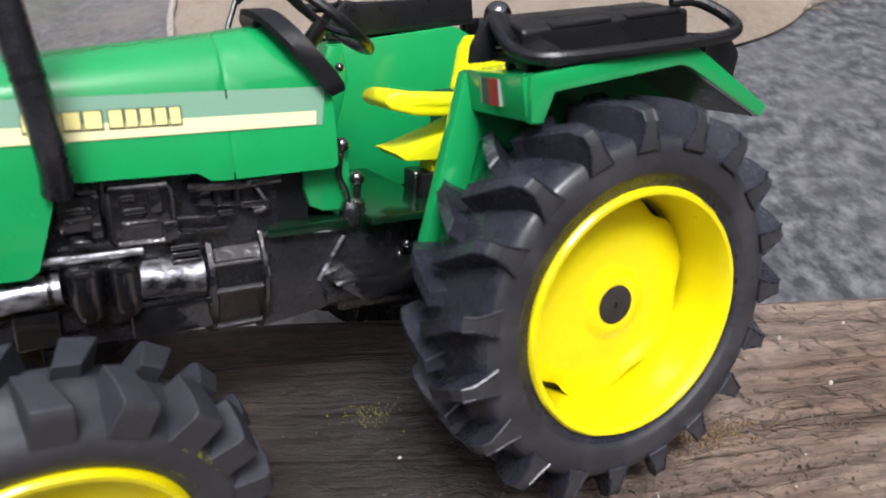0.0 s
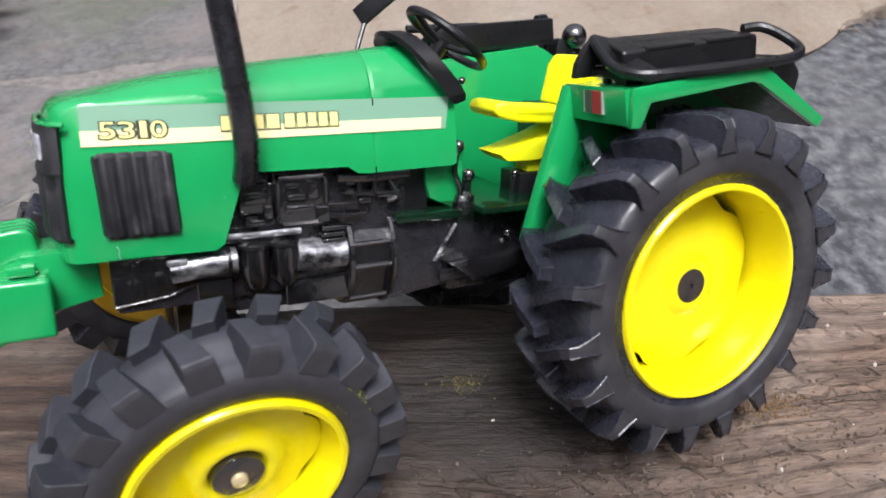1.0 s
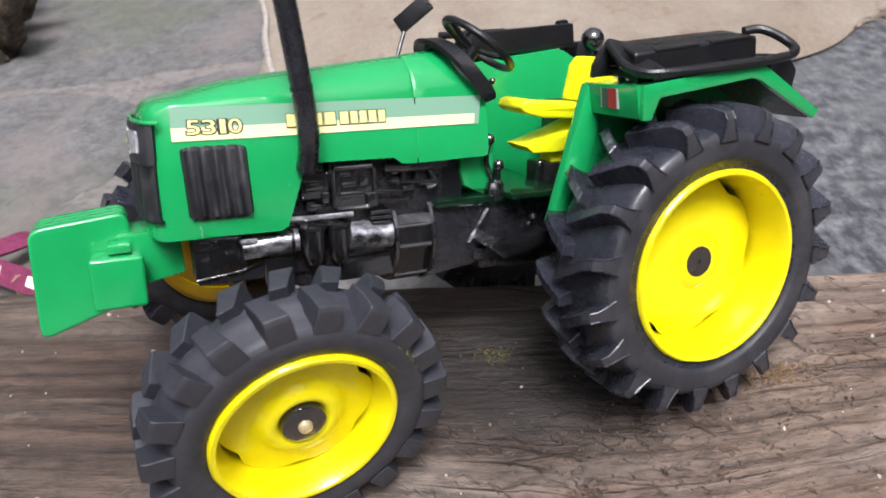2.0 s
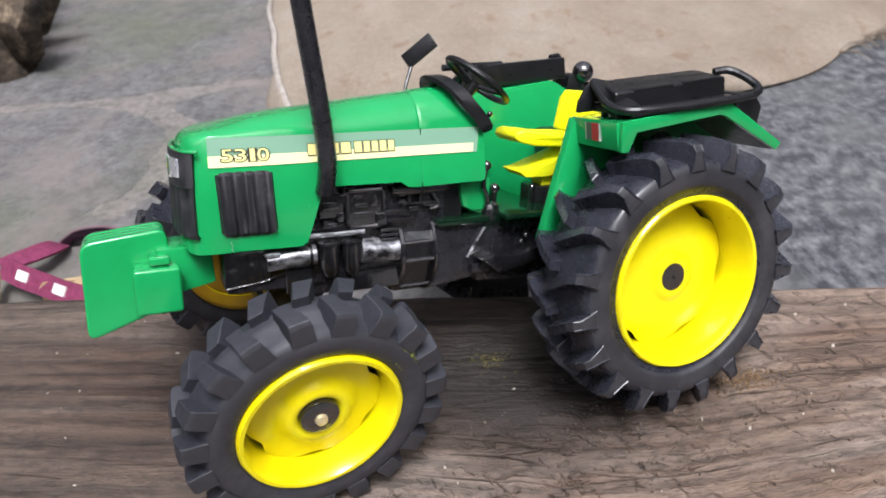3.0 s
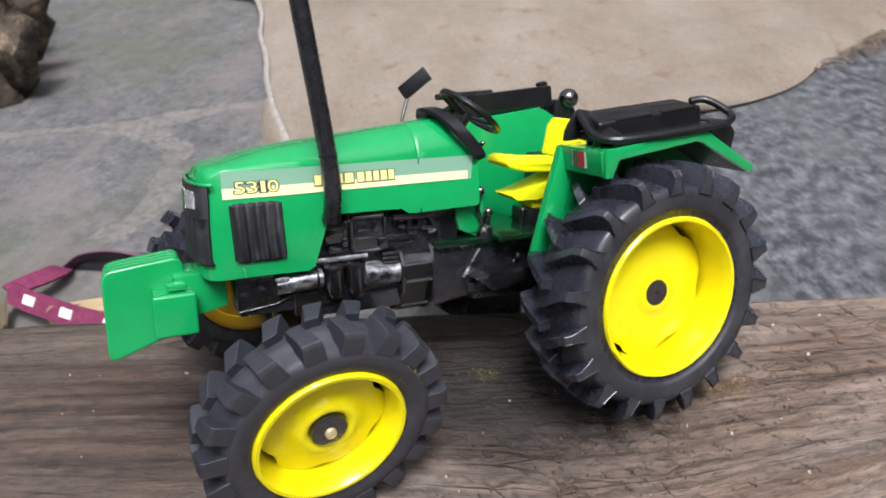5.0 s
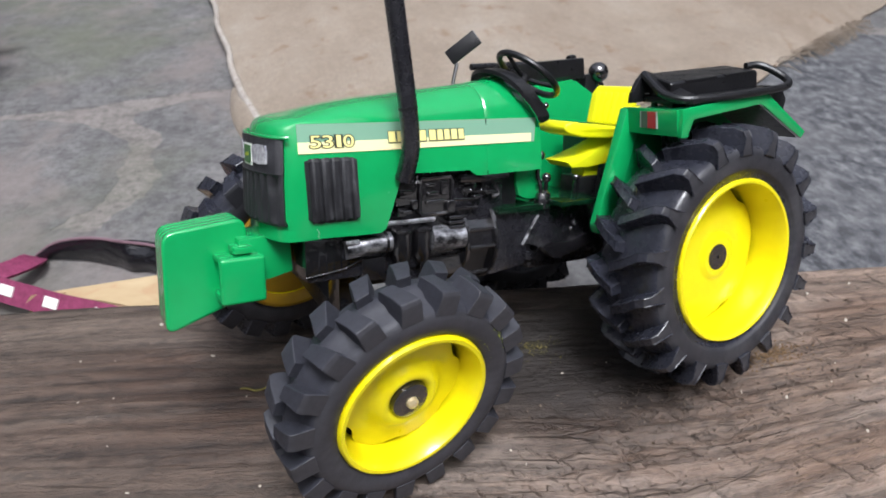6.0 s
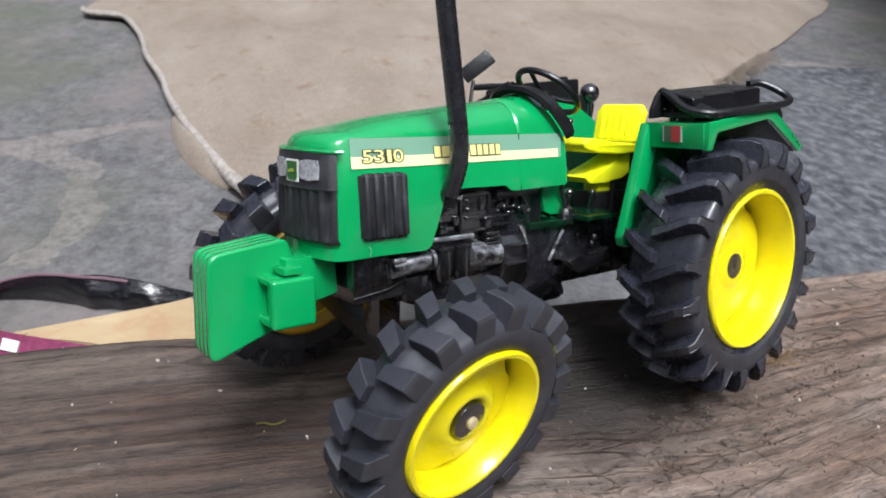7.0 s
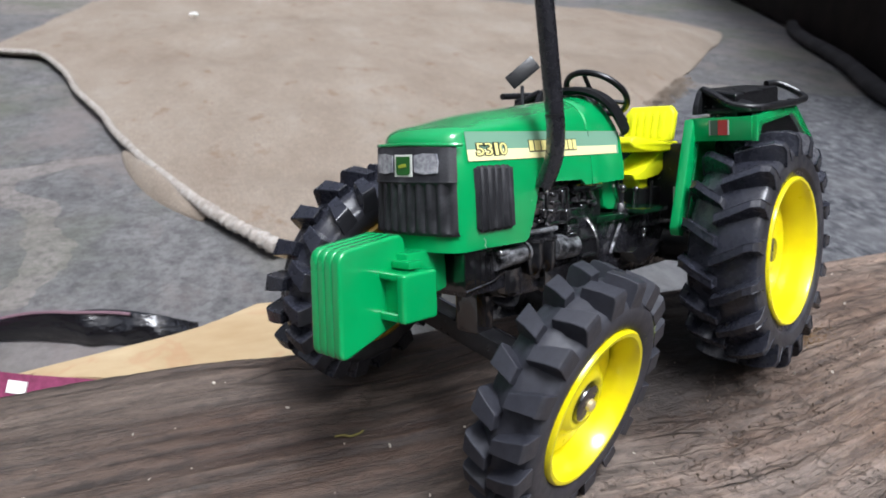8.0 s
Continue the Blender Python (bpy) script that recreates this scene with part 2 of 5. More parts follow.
col = k.mix(k.ramp(oil_shade, (0.050, (0.93,)), (0.086, (0.0,))), col, (0.020, 0.014, 0.011))
col = k.mix(k.ramp(crack, (0.0, (0.0,)), (1.0, (0.5,))), col, (0.026, 0.018, 0.014))
col = k.mix(k.ramp(pale, (0.67, (0.0,)), (0.77, (0.4,))), col, (0.36, 0.32, 0.28))
col = k.mix(1.0, col, k.mix(bleached, (0.41, 0.355, 0.315), (0.90, 0.83, 0.79)), "MULTIPLY")
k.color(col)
k.rough(k.ramp(fine, (0.3, (0.47,)), (0.7, (0.70,))))
k.bump(grain, 0.8, 0.0025)
k.bump(fine, 0.7, 0.0011)
k.bump(streak, 0.8, 0.0018)
k.bump(speck, 0.8, 0.0018)
k.bump(k.ramp(crack, (0.0, (1.0,)), (1.0, (0.0,))), 0.8, 0.0016)
k.bump(k.ramp(dashed, (0.0, (1.0,)), (1.0, (0.0,))), 0.8, 0.0014)
WOOD = k.m


def stone(name, lo, mid, hi, speck=160, rough_from=None):
    """Flagstone; rough_from: (x0, x1), where its cleft, darker speckled end begins."""
    k = Mat(name, mid, 0.85)
    k.warp(30, (0.006, 0.006, 0.0))
    a = k.noise(17, 8, 0.7, (1, 0.6, 1))
    b = k.noise(speck, 5, 0.72)
    c = k.noise(3.5, 5, 0.6)
    blot = k.noise(60, 6, 0.7, (1, 0.75, 1))
    col = k.ramp(a, (0.3, lo), (0.5, mid), (0.70, hi))
    col = k.mix(0.75, col, k.ramp(blot, (0.40, (0.62,)), (0.50, (1.0,)), (0.62, (1.22,))), "MULTIPLY")
    col = k.mix(0.6, col, k.ramp(b, (0.38, (0.5,)), (0.50, (1.0,)), (0.62, (1.25,))), "MULTIPLY")
    g = k.noise(9, 6, 0.65, (1, 0.6, 1), 0.5)
    col = k.mix(k.ramp(c, (0.48, (0.0,)), (0.62, (0.65,))), col, (0.125, 0.138, 0.090))
    col = k.mix(k.ramp(g, (0.49, (0.0,)), (0.62, (0.65,))), col, (0.235, 0.202, 0.190))
    pit = k.noise(75, 4, 0.6, (1, 0.7, 1))
    col = k.mix(k.ramp(pit, (0.64, (0.0,)), (0.72, (0.5,))), col, (0.055, 0.052, 0.050))
    if rough_from:
        d = k.noise(95, 5, 0.6, (1.0, 0.62, 1))
        e = k.noise(260, 4, 0.65, (1.0, 0.6, 1))
        f = k.noise(9, 4, 0.6)
        cleft = k.ramp(d, (0.40, (0.046, 0.048, 0.056)), (0.48, (0.095, 0.099, 0.110)), (0.55, (0.140, 0.144, 0.155)), (0.64, (0.215, 0.218, 0.226)))
        cleft = k.mix(0.5, cleft, k.ramp(e, (0.35, (0.6,)), (0.6, (1.1,))), "MULTIPLY")
        cleft = k.mix(k.ramp(f, (0.45, (0.0,)), (0.65, (0.5,))), cleft, (0.165, 0.166, 0.172))
        sep = k.n.new("ShaderNodeSeparateXYZ")
        k.l.new(k.tc.outputs["Object"], sep.inputs["Vector"])
        wave = k.n.new("ShaderNodeMath")
        wave.operation = "MULTIPLY_ADD"
        k.l.new(c, wave.inputs[0])
        wave.inputs[1].default_value = 0.25
        k.l.new(sep.outputs["X"], wave.inputs[2])
        rng_node = k.n.new("ShaderNodeMapRange")
        rng_node.inputs["From Min"].default_value, rng_node.inputs["From Max"].default_value = rough_from
        k.l.new(wave.outputs[0], rng_node.inputs["Value"])
        col = k.mix(rng_node.outputs["Result"], col, cleft)
        k.bump(d, 0.35, 0.0022)
    k.color(k.mix(1.0, col, (0.73, 0.72, 0.715), "MULTIPLY"))
    k.bump(a, 0.35, 0.004)
    k.bump(blot, 0.3, 0.003)
    k.bump(b, 0.4, 0.0015)
    return k.m


FLAG = stone("grey_flagstone", (0.112, 0.111, 0.112), (0.156, 0.154, 0.154), (0.208, 0.203, 0.201))
ROUGH_FLAG = stone("cleft_flagstone", (0.112, 0.111, 0.112), (0.156, 0.154, 0.154), (0.208, 0.203, 0.201), 160, (0.26, 0.42))
MORTAR = stone("pale_mortar", (0.178, 0.163, 0.153), (0.228, 0.210, 0.196), (0.285, 0.262, 0.246))

k = Mat("burlap", (0.4, 0.31, 0.22), 0.9)
wv = k.noise(700, 3, 0.6, (1, 0.15, 1))
wh = k.noise(700, 3, 0.6, (0.15, 1, 1))
big = k.noise(10, 7, 0.72, (1, 0.5, 1))
spot = k.noise(34, 5, 0.6, (1, 0.6, 1))
col = k.ramp(big, (0.3, (0.235, 0.180, 0.134)), (0.55, (0.305, 0.250, 0.196)), (0.72, (0.355, 0.305, 0.252)))
col = k.mix(0.5, col, k.ramp(wv, (0.3, (0.55,)), (0.7, (1.0,))), "MULTIPLY")
col = k.mix(0.5, col, k.ramp(wh, (0.3, (0.55,)), (0.7, (1.0,))), "MULTIPLY")
col = k.mix(k.ramp(spot, (0.60, (0.0,)), (0.70, (0.75,))), col, (0.17, 0.105, 0.065))
k.color(col)
k.bump(wv, 0.5, 0.001)
k.bump(wh, 0.5, 0.001)
k.bump(big, 0.4, 0.01)
BURLAP = k.m
k = Mat("bleached_hem", (0.6, 0.54, 0.47), 0.9)
k.color(k.ramp(k.noise(160, 5), (0.3, (0.24, 0.205, 0.175)), (0.7, (0.43, 0.395, 0.355))))
k.bump(k.noise(300, 3), 0.6, 0.002)
HEM = k.m
k = Mat("magenta_webbing", (0.28, 0.035, 0.11), 0.75)
k.color(k.ramp(k.noise(300, 4), (0.3, (0.125, 0.012, 0.047)), (0.7, (0.215, 0.030, 0.088))))
k.bump(k.noise(900, 3, 0.6, (1, 0.2, 1)), 0.5, 0.0008)
WEBBING = k.m
KHAKI = Mat("khaki_webbing", (0.13, 0.10, 0.055), 0.85).m
MAUVE = Mat("mauve_selvedge", (0.16, 0.09, 0.11), 0.8).m
k = Mat("pale_bark", (0.6, 0.46, 0.26), 0.65)
k.color(k.ramp(k.noise(40, 5, 0.6, (0.4, 1, 1)), (0.3, (0.33, 0.225, 0.115)), (0.7, (0.45, 0.345, 0.205))))
k.bump(k.noise(120, 4), 0.3, 0.001)
ring = k.noise(26, 4, 0.6, (0.7, 1.2, 1), 1.0)
k.color(k.mix(k.ramp(ring, (0.56, (0.0,)), (0.61, (0.35,)), (0.66, (0.05,))), k.p.inputs["Base Color"].links[0].from_socket, (0.36, 0.17, 0.09)))
PALE_WOOD = k.m
k = Mat("dark_bark", (0.06, 0.045, 0.03), 0.9)
k.color(k.ramp(k.noise(55, 7, 0.72, (1.0, 0.6, 1.0)), (0.36, (0.014, 0.011, 0.008)), (0.52, (0.075, 0.054, 0.037)), (0.66, (0.25, 0.19, 0.125))))
k.bump(k.noise(45, 6), 0.9, 0.01)
BARK = k.m
k = Mat("dark_brown_plastic", (0.018, 0.011, 0.009), 0.8, spec=0.12)
k.color(k.ramp(k.noise(12, 5), (0.35, (0.006, 0.004, 0.004)), (0.7, (0.016, 0.011, 0.010))))
DARK_BROWN = k.m
k = Mat("grey_rubber", (0.1, 0.1, 0.11), 0.8, spec=0.2)
k.color(k.ramp(k.noise(25, 5), (0.35, (0.018, 0.017, 0.019)), (0.7, (0.042, 0.040, 0.044))))
GREY_RUBBER = k.m
k = Mat("black_tape", (0.006, 0.006, 0.008), 0.22, coat=0.5)
k.bump(k.noise(150, 3, 0.5, (0.35, 1, 1)), 0.8, 0.004)
TAPE = k.m
MOSS = Mat("dry_moss", (0.17, 0.145, 0.04), 0.9).m
PAINT_FLECK = Mat("lime_paint_fleck", (0.32, 0.38, 0.03), 0.6).m
DIRT = Mat("dark_crumb", (0.12, 0.092, 0.072), 0.95).m
GRIT = Mat("pale_grit", (0.5, 0.45, 0.38), 0.9).m
RUST = Mat("rusty_crumb", (0.16, 0.10, 0.05), 0.95).m

# mesh helpers; tractor dimensions are in millimetres --------------------------------
MM = 0.001


def smooth_by_angle(me, deg=35):
    bm = bmesh.new()
    bm.from_mesh(me)
    for f in bm.faces:
        f.smooth = len(f.verts) < 16
    for e in bm.edges:
        e.smooth = len(e.link_faces) == 2 and e.calc_face_angle(3.2) < radians(deg)
    bm.to_mesh(me)
    bm.free()


def mesh_of(name, bm, material, scale=MM, deg=35):
    me = bpy.data.meshes.new(name)
    bmesh.ops.recalc_face_normals(bm, faces=bm.faces[:])
    if scale != 1:
        bmesh.ops.scale(bm, vec=(scale,) * 3, verts=bm.verts[:])
    bm.to_mesh(me)
    bm.free()
    mats = material if isinstance(material, (list, tuple)) else [material]
    for m in mats:
        me.materials.append(m)
    smooth_by_angle(me, deg)
    return me


def part(name, bm, material, parent, label="", scale=MM, deg=35):
    ob = new(name, mesh_of(name, bm, material, scale, deg))
    ob.parent = parent
    return tagged(ob, label)


def box(bm, x0, x1, y0, y1, z0, z1, bevel=0.0, seg=2, m=None):
    r = bmesh.ops.create_cube(bm, size=1)
    vs = r["verts"]
    for v in vs:
        v.co = Vector((x0 + (v.co.x + 0.5) * (x1 - x0), y0 + (v.co.y + 0.5) * (y1 - y0), z0 + (v.co.z + 0.5) * (z1 - z0)))
    if m is not None:
        bmesh.ops.transform(bm, matrix=m, verts=vs)
    if bevel:
        es = list({e for v in vs for e in v.link_edges})
        bmesh.ops.bevel(bm, geom=es, offset=bevel, segments=seg, affect="EDGES", profile=0.6)
    return bm


def prism(bm, outline, lo, hi, axis="y", bevel=0.0, seg=2, shrink=1.0):
    """An outline in the plane across an axis, drawn out along it from lo to hi."""
    def at(p, h):
        a, b = p
        return {"y": (a, h, b), "x": (h, a, b), "z": (a, b, h)}[axis]
    cx = sum(p[0] for p in outline) / len(outline)
    cy = sum(p[1] for p in outline) / len(outline)
    a = [bm.verts.new(at(p, lo)) for p in outline]
    b = [bm.verts.new(at((cx + (p[0] - cx) * shrink, cy + (p[1] - cy) * shrink), hi)) for p in outline]
    fs = [bm.faces.new(a), bm.faces.new(b[::-1])]
    n = len(outline)
    for i in range(n):
        fs.append(bm.faces.new((a[i], a[(i + 1) % n], b[(i + 1) % n], b[i])))
    if bevel:
        bmesh.ops.recalc_face_normals(bm, faces=fs)
        es = list({e for f in fs for e in f.edges if n < 16 or e.calc_face_angle(0) > 0.8})
        bmesh.ops.bevel(bm, geom=es, offset=bevel, segments=seg, affect="EDGES", profile=0.6)
    return bm


def tube(bm, path, radius, n=12, closed=False, flat=1.0):
    """A round bar along a path; radius may be a list."""
    pts = [Vector(p) for p in path]
    count = len(pts)
    rad = radius if isinstance(radius, (list, tuple)) else [radius] * count
    rings = []
    side = None
    for i, p in enumerate(pts):
        if closed:
            d = pts[(i + 1) % count] - pts[i - 1]
        else:
            d = pts[min(i + 1, count - 1)] - pts[max(i - 1, 0)]
        d.normalize()
        if side is None:
            side = d.orthogonal().normalized()
        side = (side - d * side.dot(d)).normalized()
        other = d.cross(side)
        rings.append([bm.verts.new(p + rad[i] * (math.cos(2 * math.pi * j / n) * side + flat * math.sin(2 * math.pi * j / n) * other)) for j in range(n)])
    for i in range(count if closed else count - 1):
        a, b = rings[i], rings[(i + 1) % count]
        off = 0
        if closed and i == count - 1:
            off = min(range(n), key=lambda o: (a[0].co - b[o].co).length)
        for j in range(n):
            bm.faces.new((a[j], a[(j + 1) % n], b[(j + 1 + off) % n], b[(j + off) % n]))
    if not closed:
        bm.faces.new(rings[0][::-1])
        bm.faces.new(rings[-1])
    return bm


def curve_points(pts, per=6):
    """A smooth line through points."""
    p = [Vector(q) for q in pts]
    out = []
    for i in range(len(p) - 1):
        a, b, c, d = p[max(i - 1, 0)], p[i], p[i + 1], p[min(i + 2, len(p) - 1)]
        for s in range(per):
            t = s / per
            out.append(0.5 * ((2 * b) + (c - a) * t + (2 * a - 5 * b + 4 * c - d) * t * t + (3 * b - a - 3 * c + d) * t ** 3))
    out.append(p[-1])
    return out


def lathe(bm, profile, n=64, wobble=0.0):
    """Turns (radius, y) pairs round the y axis."""
    rings = []
    for r, y in profile:
        rings.append([bm.verts.new((r * math.cos(2 * math.pi * j / n), y, r * math.sin(2 * math.pi * j / n))) for j in range(n)])
    for a, b in zip(rings, rings[1:]):
        for j in range(n):
            bm.faces.new((a[j], a[(j + 1) % n], b[(j + 1) % n], b[j]))
    return rings


def ball(bm, c, r, u=14, v=10, squash=1.0):
    bmesh.ops.create_uvsphere(bm, u_segments=u, v_segments=v, radius=r, matrix=Matrix.Translation(c) @ Matrix.Diagonal((1, 1, squash, 1)))
    return bm


def lumpy(bm, amount, size, seed=0):
    for v in bm.verts:
        q = v.co / size + Vector((seed * 7.3, seed * 3.1, seed * 1.7))
        v.co += amount * Vector((noise.noise(q), noise.noise(q + Vector((31, 0, 0))), noise.noise(q + Vector((0, 57, 0)))))
    return bm


# the setting ---------------------------------------------------------------------
def grid_noise(x, y, seed):
    """Smooth value noise on arrays."""
    xi, yi = np.floor(x).astype(np.int64), np.floor(y).astype(np.int64)
    fx, fy = x - xi, y - yi
    fx, fy = fx * fx * (3 - 2 * fx), fy * fy * (3 - 2 * fy)

    def h(a, b):
        n = (a * 374761393 + b * 668265263 + seed * 974634777) & 0x7FFFFFFF
        n = ((n ^ (n >> 13)) * 1274126177) & 0x7FFFFFFF
        return ((n ^ (n >> 16)) & 0xFFFF) / 65535.0
    return (h(xi, yi) * (1 - fx) + h(xi + 1, yi) * fx) * (1 - fy) + (h(xi, yi + 1) * (1 - fx) + h(xi + 1, yi + 1) * fx) * fy


def layered(x, y, seed, octaves=4):
    s, a, t = 0, 1.0, 0
    for o in range(octaves):
        s = s + a * grid_noise(x * 2 ** o, y * 2 ** o, seed + o)
        t += a
        a *= 0.55
    return s / t


def cell_cracks(u, v, seed):
    """Jittered cells on arrays: nearness to the border of two cells, and a random level for each cell."""
    ui, vi = np.floor(u).astype(np.int64), np.floor(v).astype(np.int64)
    f1, f2, level = np.full(u.shape, 9.0), np.full(u.shape, 9.0), np.zeros(u.shape)
    for du in (-1, 0, 1):
        for dv in (-1, 0, 1):
            a, b = ui + du, vi + dv

            def h(k):
                n = (a * 374761393 + b * 668265263 + (seed + k) * 974634777) & 0x7FFFFFFF
                n = ((n ^ (n >> 13)) * 1274126177) & 0x7FFFFFFF
                return ((n ^ (n >> 16)) & 0xFFFF) / 65535.0
            d = np.hypot(a + h(1) - u, b + h(2) - v)
            near = d < f1
            f2 = np.where(near, f1, np.minimum(f2, d))
            level = np.where(near, h(3), level)
            f1 = np.where(near, d, f1)
    return f2 - f1, level


def plank_level(x, y):
    """The worn, sloping top of the plank, without its grain."""
    z = 0.0478 + 0.029 * x + 0.167 * y
    z = z - 0.0055 * np.exp(-((x - 0.170) ** 2 + (y - 0.018) ** 2) / 0.030 ** 2)
    z = z + 0.0055 * np.exp(-((x - 0.0495) ** 2 + (y + 0.048) ** 2) / 0.035 ** 2)
    z = z - 0.0030 * np.exp(-((x + 0.002) ** 2 + (y - 0.035) ** 2) / 0.030 ** 2)
    return z


PLANK_FAR, PLANK_NEAR = 0.0608, -0.150
SPLITS = [((-0.115, -0.0172), (0.0, -0.0245), 0.0016), ((-0.13, 0.0036), (-0.05, 0.0040), 0.0010), ((0.205, 0.0362), (0.275, 0.0400), 0.0022),
          ((0.20, -0.0008), (0.26, 0.0058), 0.0014), ((0.132, -0.0250), (0.190, -0.0272), 0.0014), ((0.155, -0.0020), (0.183, -0.0012), 0.0018)]  # both ends and depth


def build_plank():
    xs = np.concatenate([np.arange(-0.62, -0.2, 0.012), np.arange(-0.2, 0.32, 0.0011), np.arange(0.32, 0.9, 0.012)])
    ys = np.concatenate([np.arange(PLANK_NEAR, -0.075, 0.004), np.linspace(-0.075, PLANK_FAR, 122)])
    X, Y = np.meshgrid(xs, ys)
    edge = 0.006 * (layered(X[-1] * 9, X[-1] * 0, 5) - 0.5) + 0.002 * (layered(X[-1] * 70, X[-1] * 0, 6) - 0.5)
    edge = edge + 0.0052 * np.clip((-0.02 - X[-1]) / 0.06, 0, 1)
    stretch = np.clip((Y - 0.02) / (PLANK_FAR - 0.02), 0, 1)
    Y = Y + stretch * edge[None, :]
    bend = Y - np.maximum(X - 0.09, 0) ** 2 * 1.1 * np.clip(0.5 - 9 * Y, 0, 1.2) + 0.003 * np.sin(X * 7) + 0.006 * (layered(X * 5, Y * 12, 40, 2) - 0.5)
    Z = plank_level(X, Y)
    Z += 0.0022 * (layered(X * 7, bend * 60, 11, 3) - 0.5)
    Z += 0.0016 * (layered(X * 14, bend * 260, 17, 3) - 0.5)
    Z += 0.0016 * (layered(X * 3, bend * 150, 61, 3) - 0.5)
    worn = np.clip((X - 0.06) / 0.07, 0, 1) * np.clip((0.040 - Y) / 0.03, 0, 1) * np.clip(layered(X * 25, Y * 40, 51, 2) * 3 - 0.9, 0.1, 1)
    gap, level = cell_cracks(X * 75 + 1.3 * layered(X * 60, Y * 90, 71, 3), bend * 210 + 1.3 * layered(X * 60, Y * 90, 77, 3), 3)
    Z += worn * (0.0009 * (level - 0.5) - 0.0007 * np.clip(1 - gap / 0.16, 0, 1) + 0.0026 * (layered(X * 90, bend * 240, 31, 4) - 0.5))
    gap, level = cell_cracks(X * 8 + 0.8 * layered(X * 20, Y * 40, 81, 3), bend * 78 + 0.8 * layered(X * 20, Y * 40, 87, 3), 9)
    Z += 0.0007 * (level - 0.5) * np.clip(gap / 0.2, 0, 1) - 0.0022 * np.clip(1 - gap / 0.05, 0, 1) * np.clip(layered(X * 10, bend * 30, 91, 2) * 4 - 2.1, 0, 1)
    # the long open splits
    for (xa, ya), (xb, yb), deep in SPLITS:
        t = (X - xa) / (xb - xa)
        line = ya + (yb - ya) * t + 0.0035 * (layered(X * 22, X * 0 + ya * 90, 101, 3) - 0.5)
        ends = np.clip(np.minimum(t, 1 - t) * 6, 0, 1)
        Z -= deep * ends * np.clip(1.3 - np.abs(Y - line) / 0.0011, 0, 1) * (0.4 + layered(X * 60, Y * 0 + ya * 50, 103, 2))
    Z -= 0.003 * np.clip((Y - (PLANK_FAR - 0.004)) / 0.004, 0, 1) ** 2
    ny, nx = X.shape
    top = np.stack([X, Y, Z], -1).reshape(-1, 3)
    i = np.arange(nx * ny).reshape(ny, nx)
    faces = np.stack([i[:-1, :-1], i[:-1, 1:], i[1:, 1:], i[1:, :-1]], -1).reshape(-1, 4)
    rim = np.concatenate([i[0, :], i[1:, -1], i[-1, -2::-1], i[-2:0:-1, 0]])
    low = top[rim].copy()
    low[:, 2] = 0.004
    base = len(top)
    n = len(rim)
    j = np.arange(n)
    walls = np.stack([rim[j], base + j, base + (j + 1) % n, rim[(j + 1) % n]], -1)
    me = bpy.data.meshes.new("wooden_plank")
    me.from_pydata(np.concatenate([top, low]).tolist(), [], faces.tolist() + walls.tolist() + [list(range(base, base + n))[::-1]])
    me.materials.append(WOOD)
    for p in me.polygons:
        p.use_smooth = True
    ob = new("wooden_plank", me)
    return tagged(ob, "weathered grey-brown wooden plank with cracked grain, lying on flagstones", "plank")


build_plank()

# ground: mortar bed to the horizon with irregular flagstones on it
bm = bmesh.new()
box(bm, -60, 60, -60, 60, -0.4, 0.0)
ground = new("ground", mesh_of("ground", bm, MORTAR, 1))
tagged(ground, "pale mortar and earth between grey flagstones outdoors", "ground", kind="structure")


def flagstone(outline, height, material):
    pts = curve_points([(x, y, 0) for x, y in outline] + [(*outline[0], 0)], 24)[:-1]
    pts = [(p.x + 0.010 * noise.noise(p * 22) + 0.005 * noise.noise(p * 90), p.y + 0.010 * noise.noise(p * 22 + Vector((5, 0, 0))) + 0.005 * noise.noise(p * 90 + Vector((5, 0, 0)))) for p in pts]
    bm = bmesh.new()
    prism(bm, pts, -0.02, height * 0.5, axis="z")
    ob = new("flagstone", mesh_of("flagstone", bm, material, 1))
    ob.parent = ground
    return ob


flagstone([(-1.3, 0.02), (-0.75, -0.02), (-0.40, 0.03), (-0.27, 0.16), (-0.192, 0.245), (-0.183, 0.30), (-0.190, 0.36), (-0.215, 0.405), (-0.31, 0.445), (-0.5, 0.415), (-0.9, 0.36), (-1.3, 0.3)], 0.0007, FLAG)
flagstone([(-1.4, 0.33), (-0.9, 0.385), (-0.5, 0.44), (-0.31, 0.468), (-0.2, 0.505), (0.1, 0.62), (0.3, 0.9), (0.2, 1.3), (-0.4, 1.45), (-1.2, 1.2)], 0.0008, FLAG)
flagstone([(-0.165, 0.235), (-0.25, 0.16), (-0.1, -0.3), (0.3, -0.33), (0.9, -0.35), (1.1, 0.1), (0.95, 0.55), (0.66, 0.68), (0.34, 0.62), (0.12, 0.59), (-0.19, 0.475), (-0.175, 0.40), (-0.158, 0.32), (-0.163, 0.28)], 0.0006, ROUGH_FLAG)
flagstone([(0.35, 0.64), (0.66, 0.71), (1.0, 0.58), (1.7, 0.8), (1.9, 1.6), (1.0, 2.0), (0.3, 1.6), (0.33, 1.0)], 0.0007, FLAG)
flagstone([(-1.5, -0.5), (-0.6, -0.55), (-0.16, -0.33), (-0.28, 0.1), (-0.42, 0.0), (-0.8, -0.06), (-1.4, 0.0)], 0.0007, FLAG)
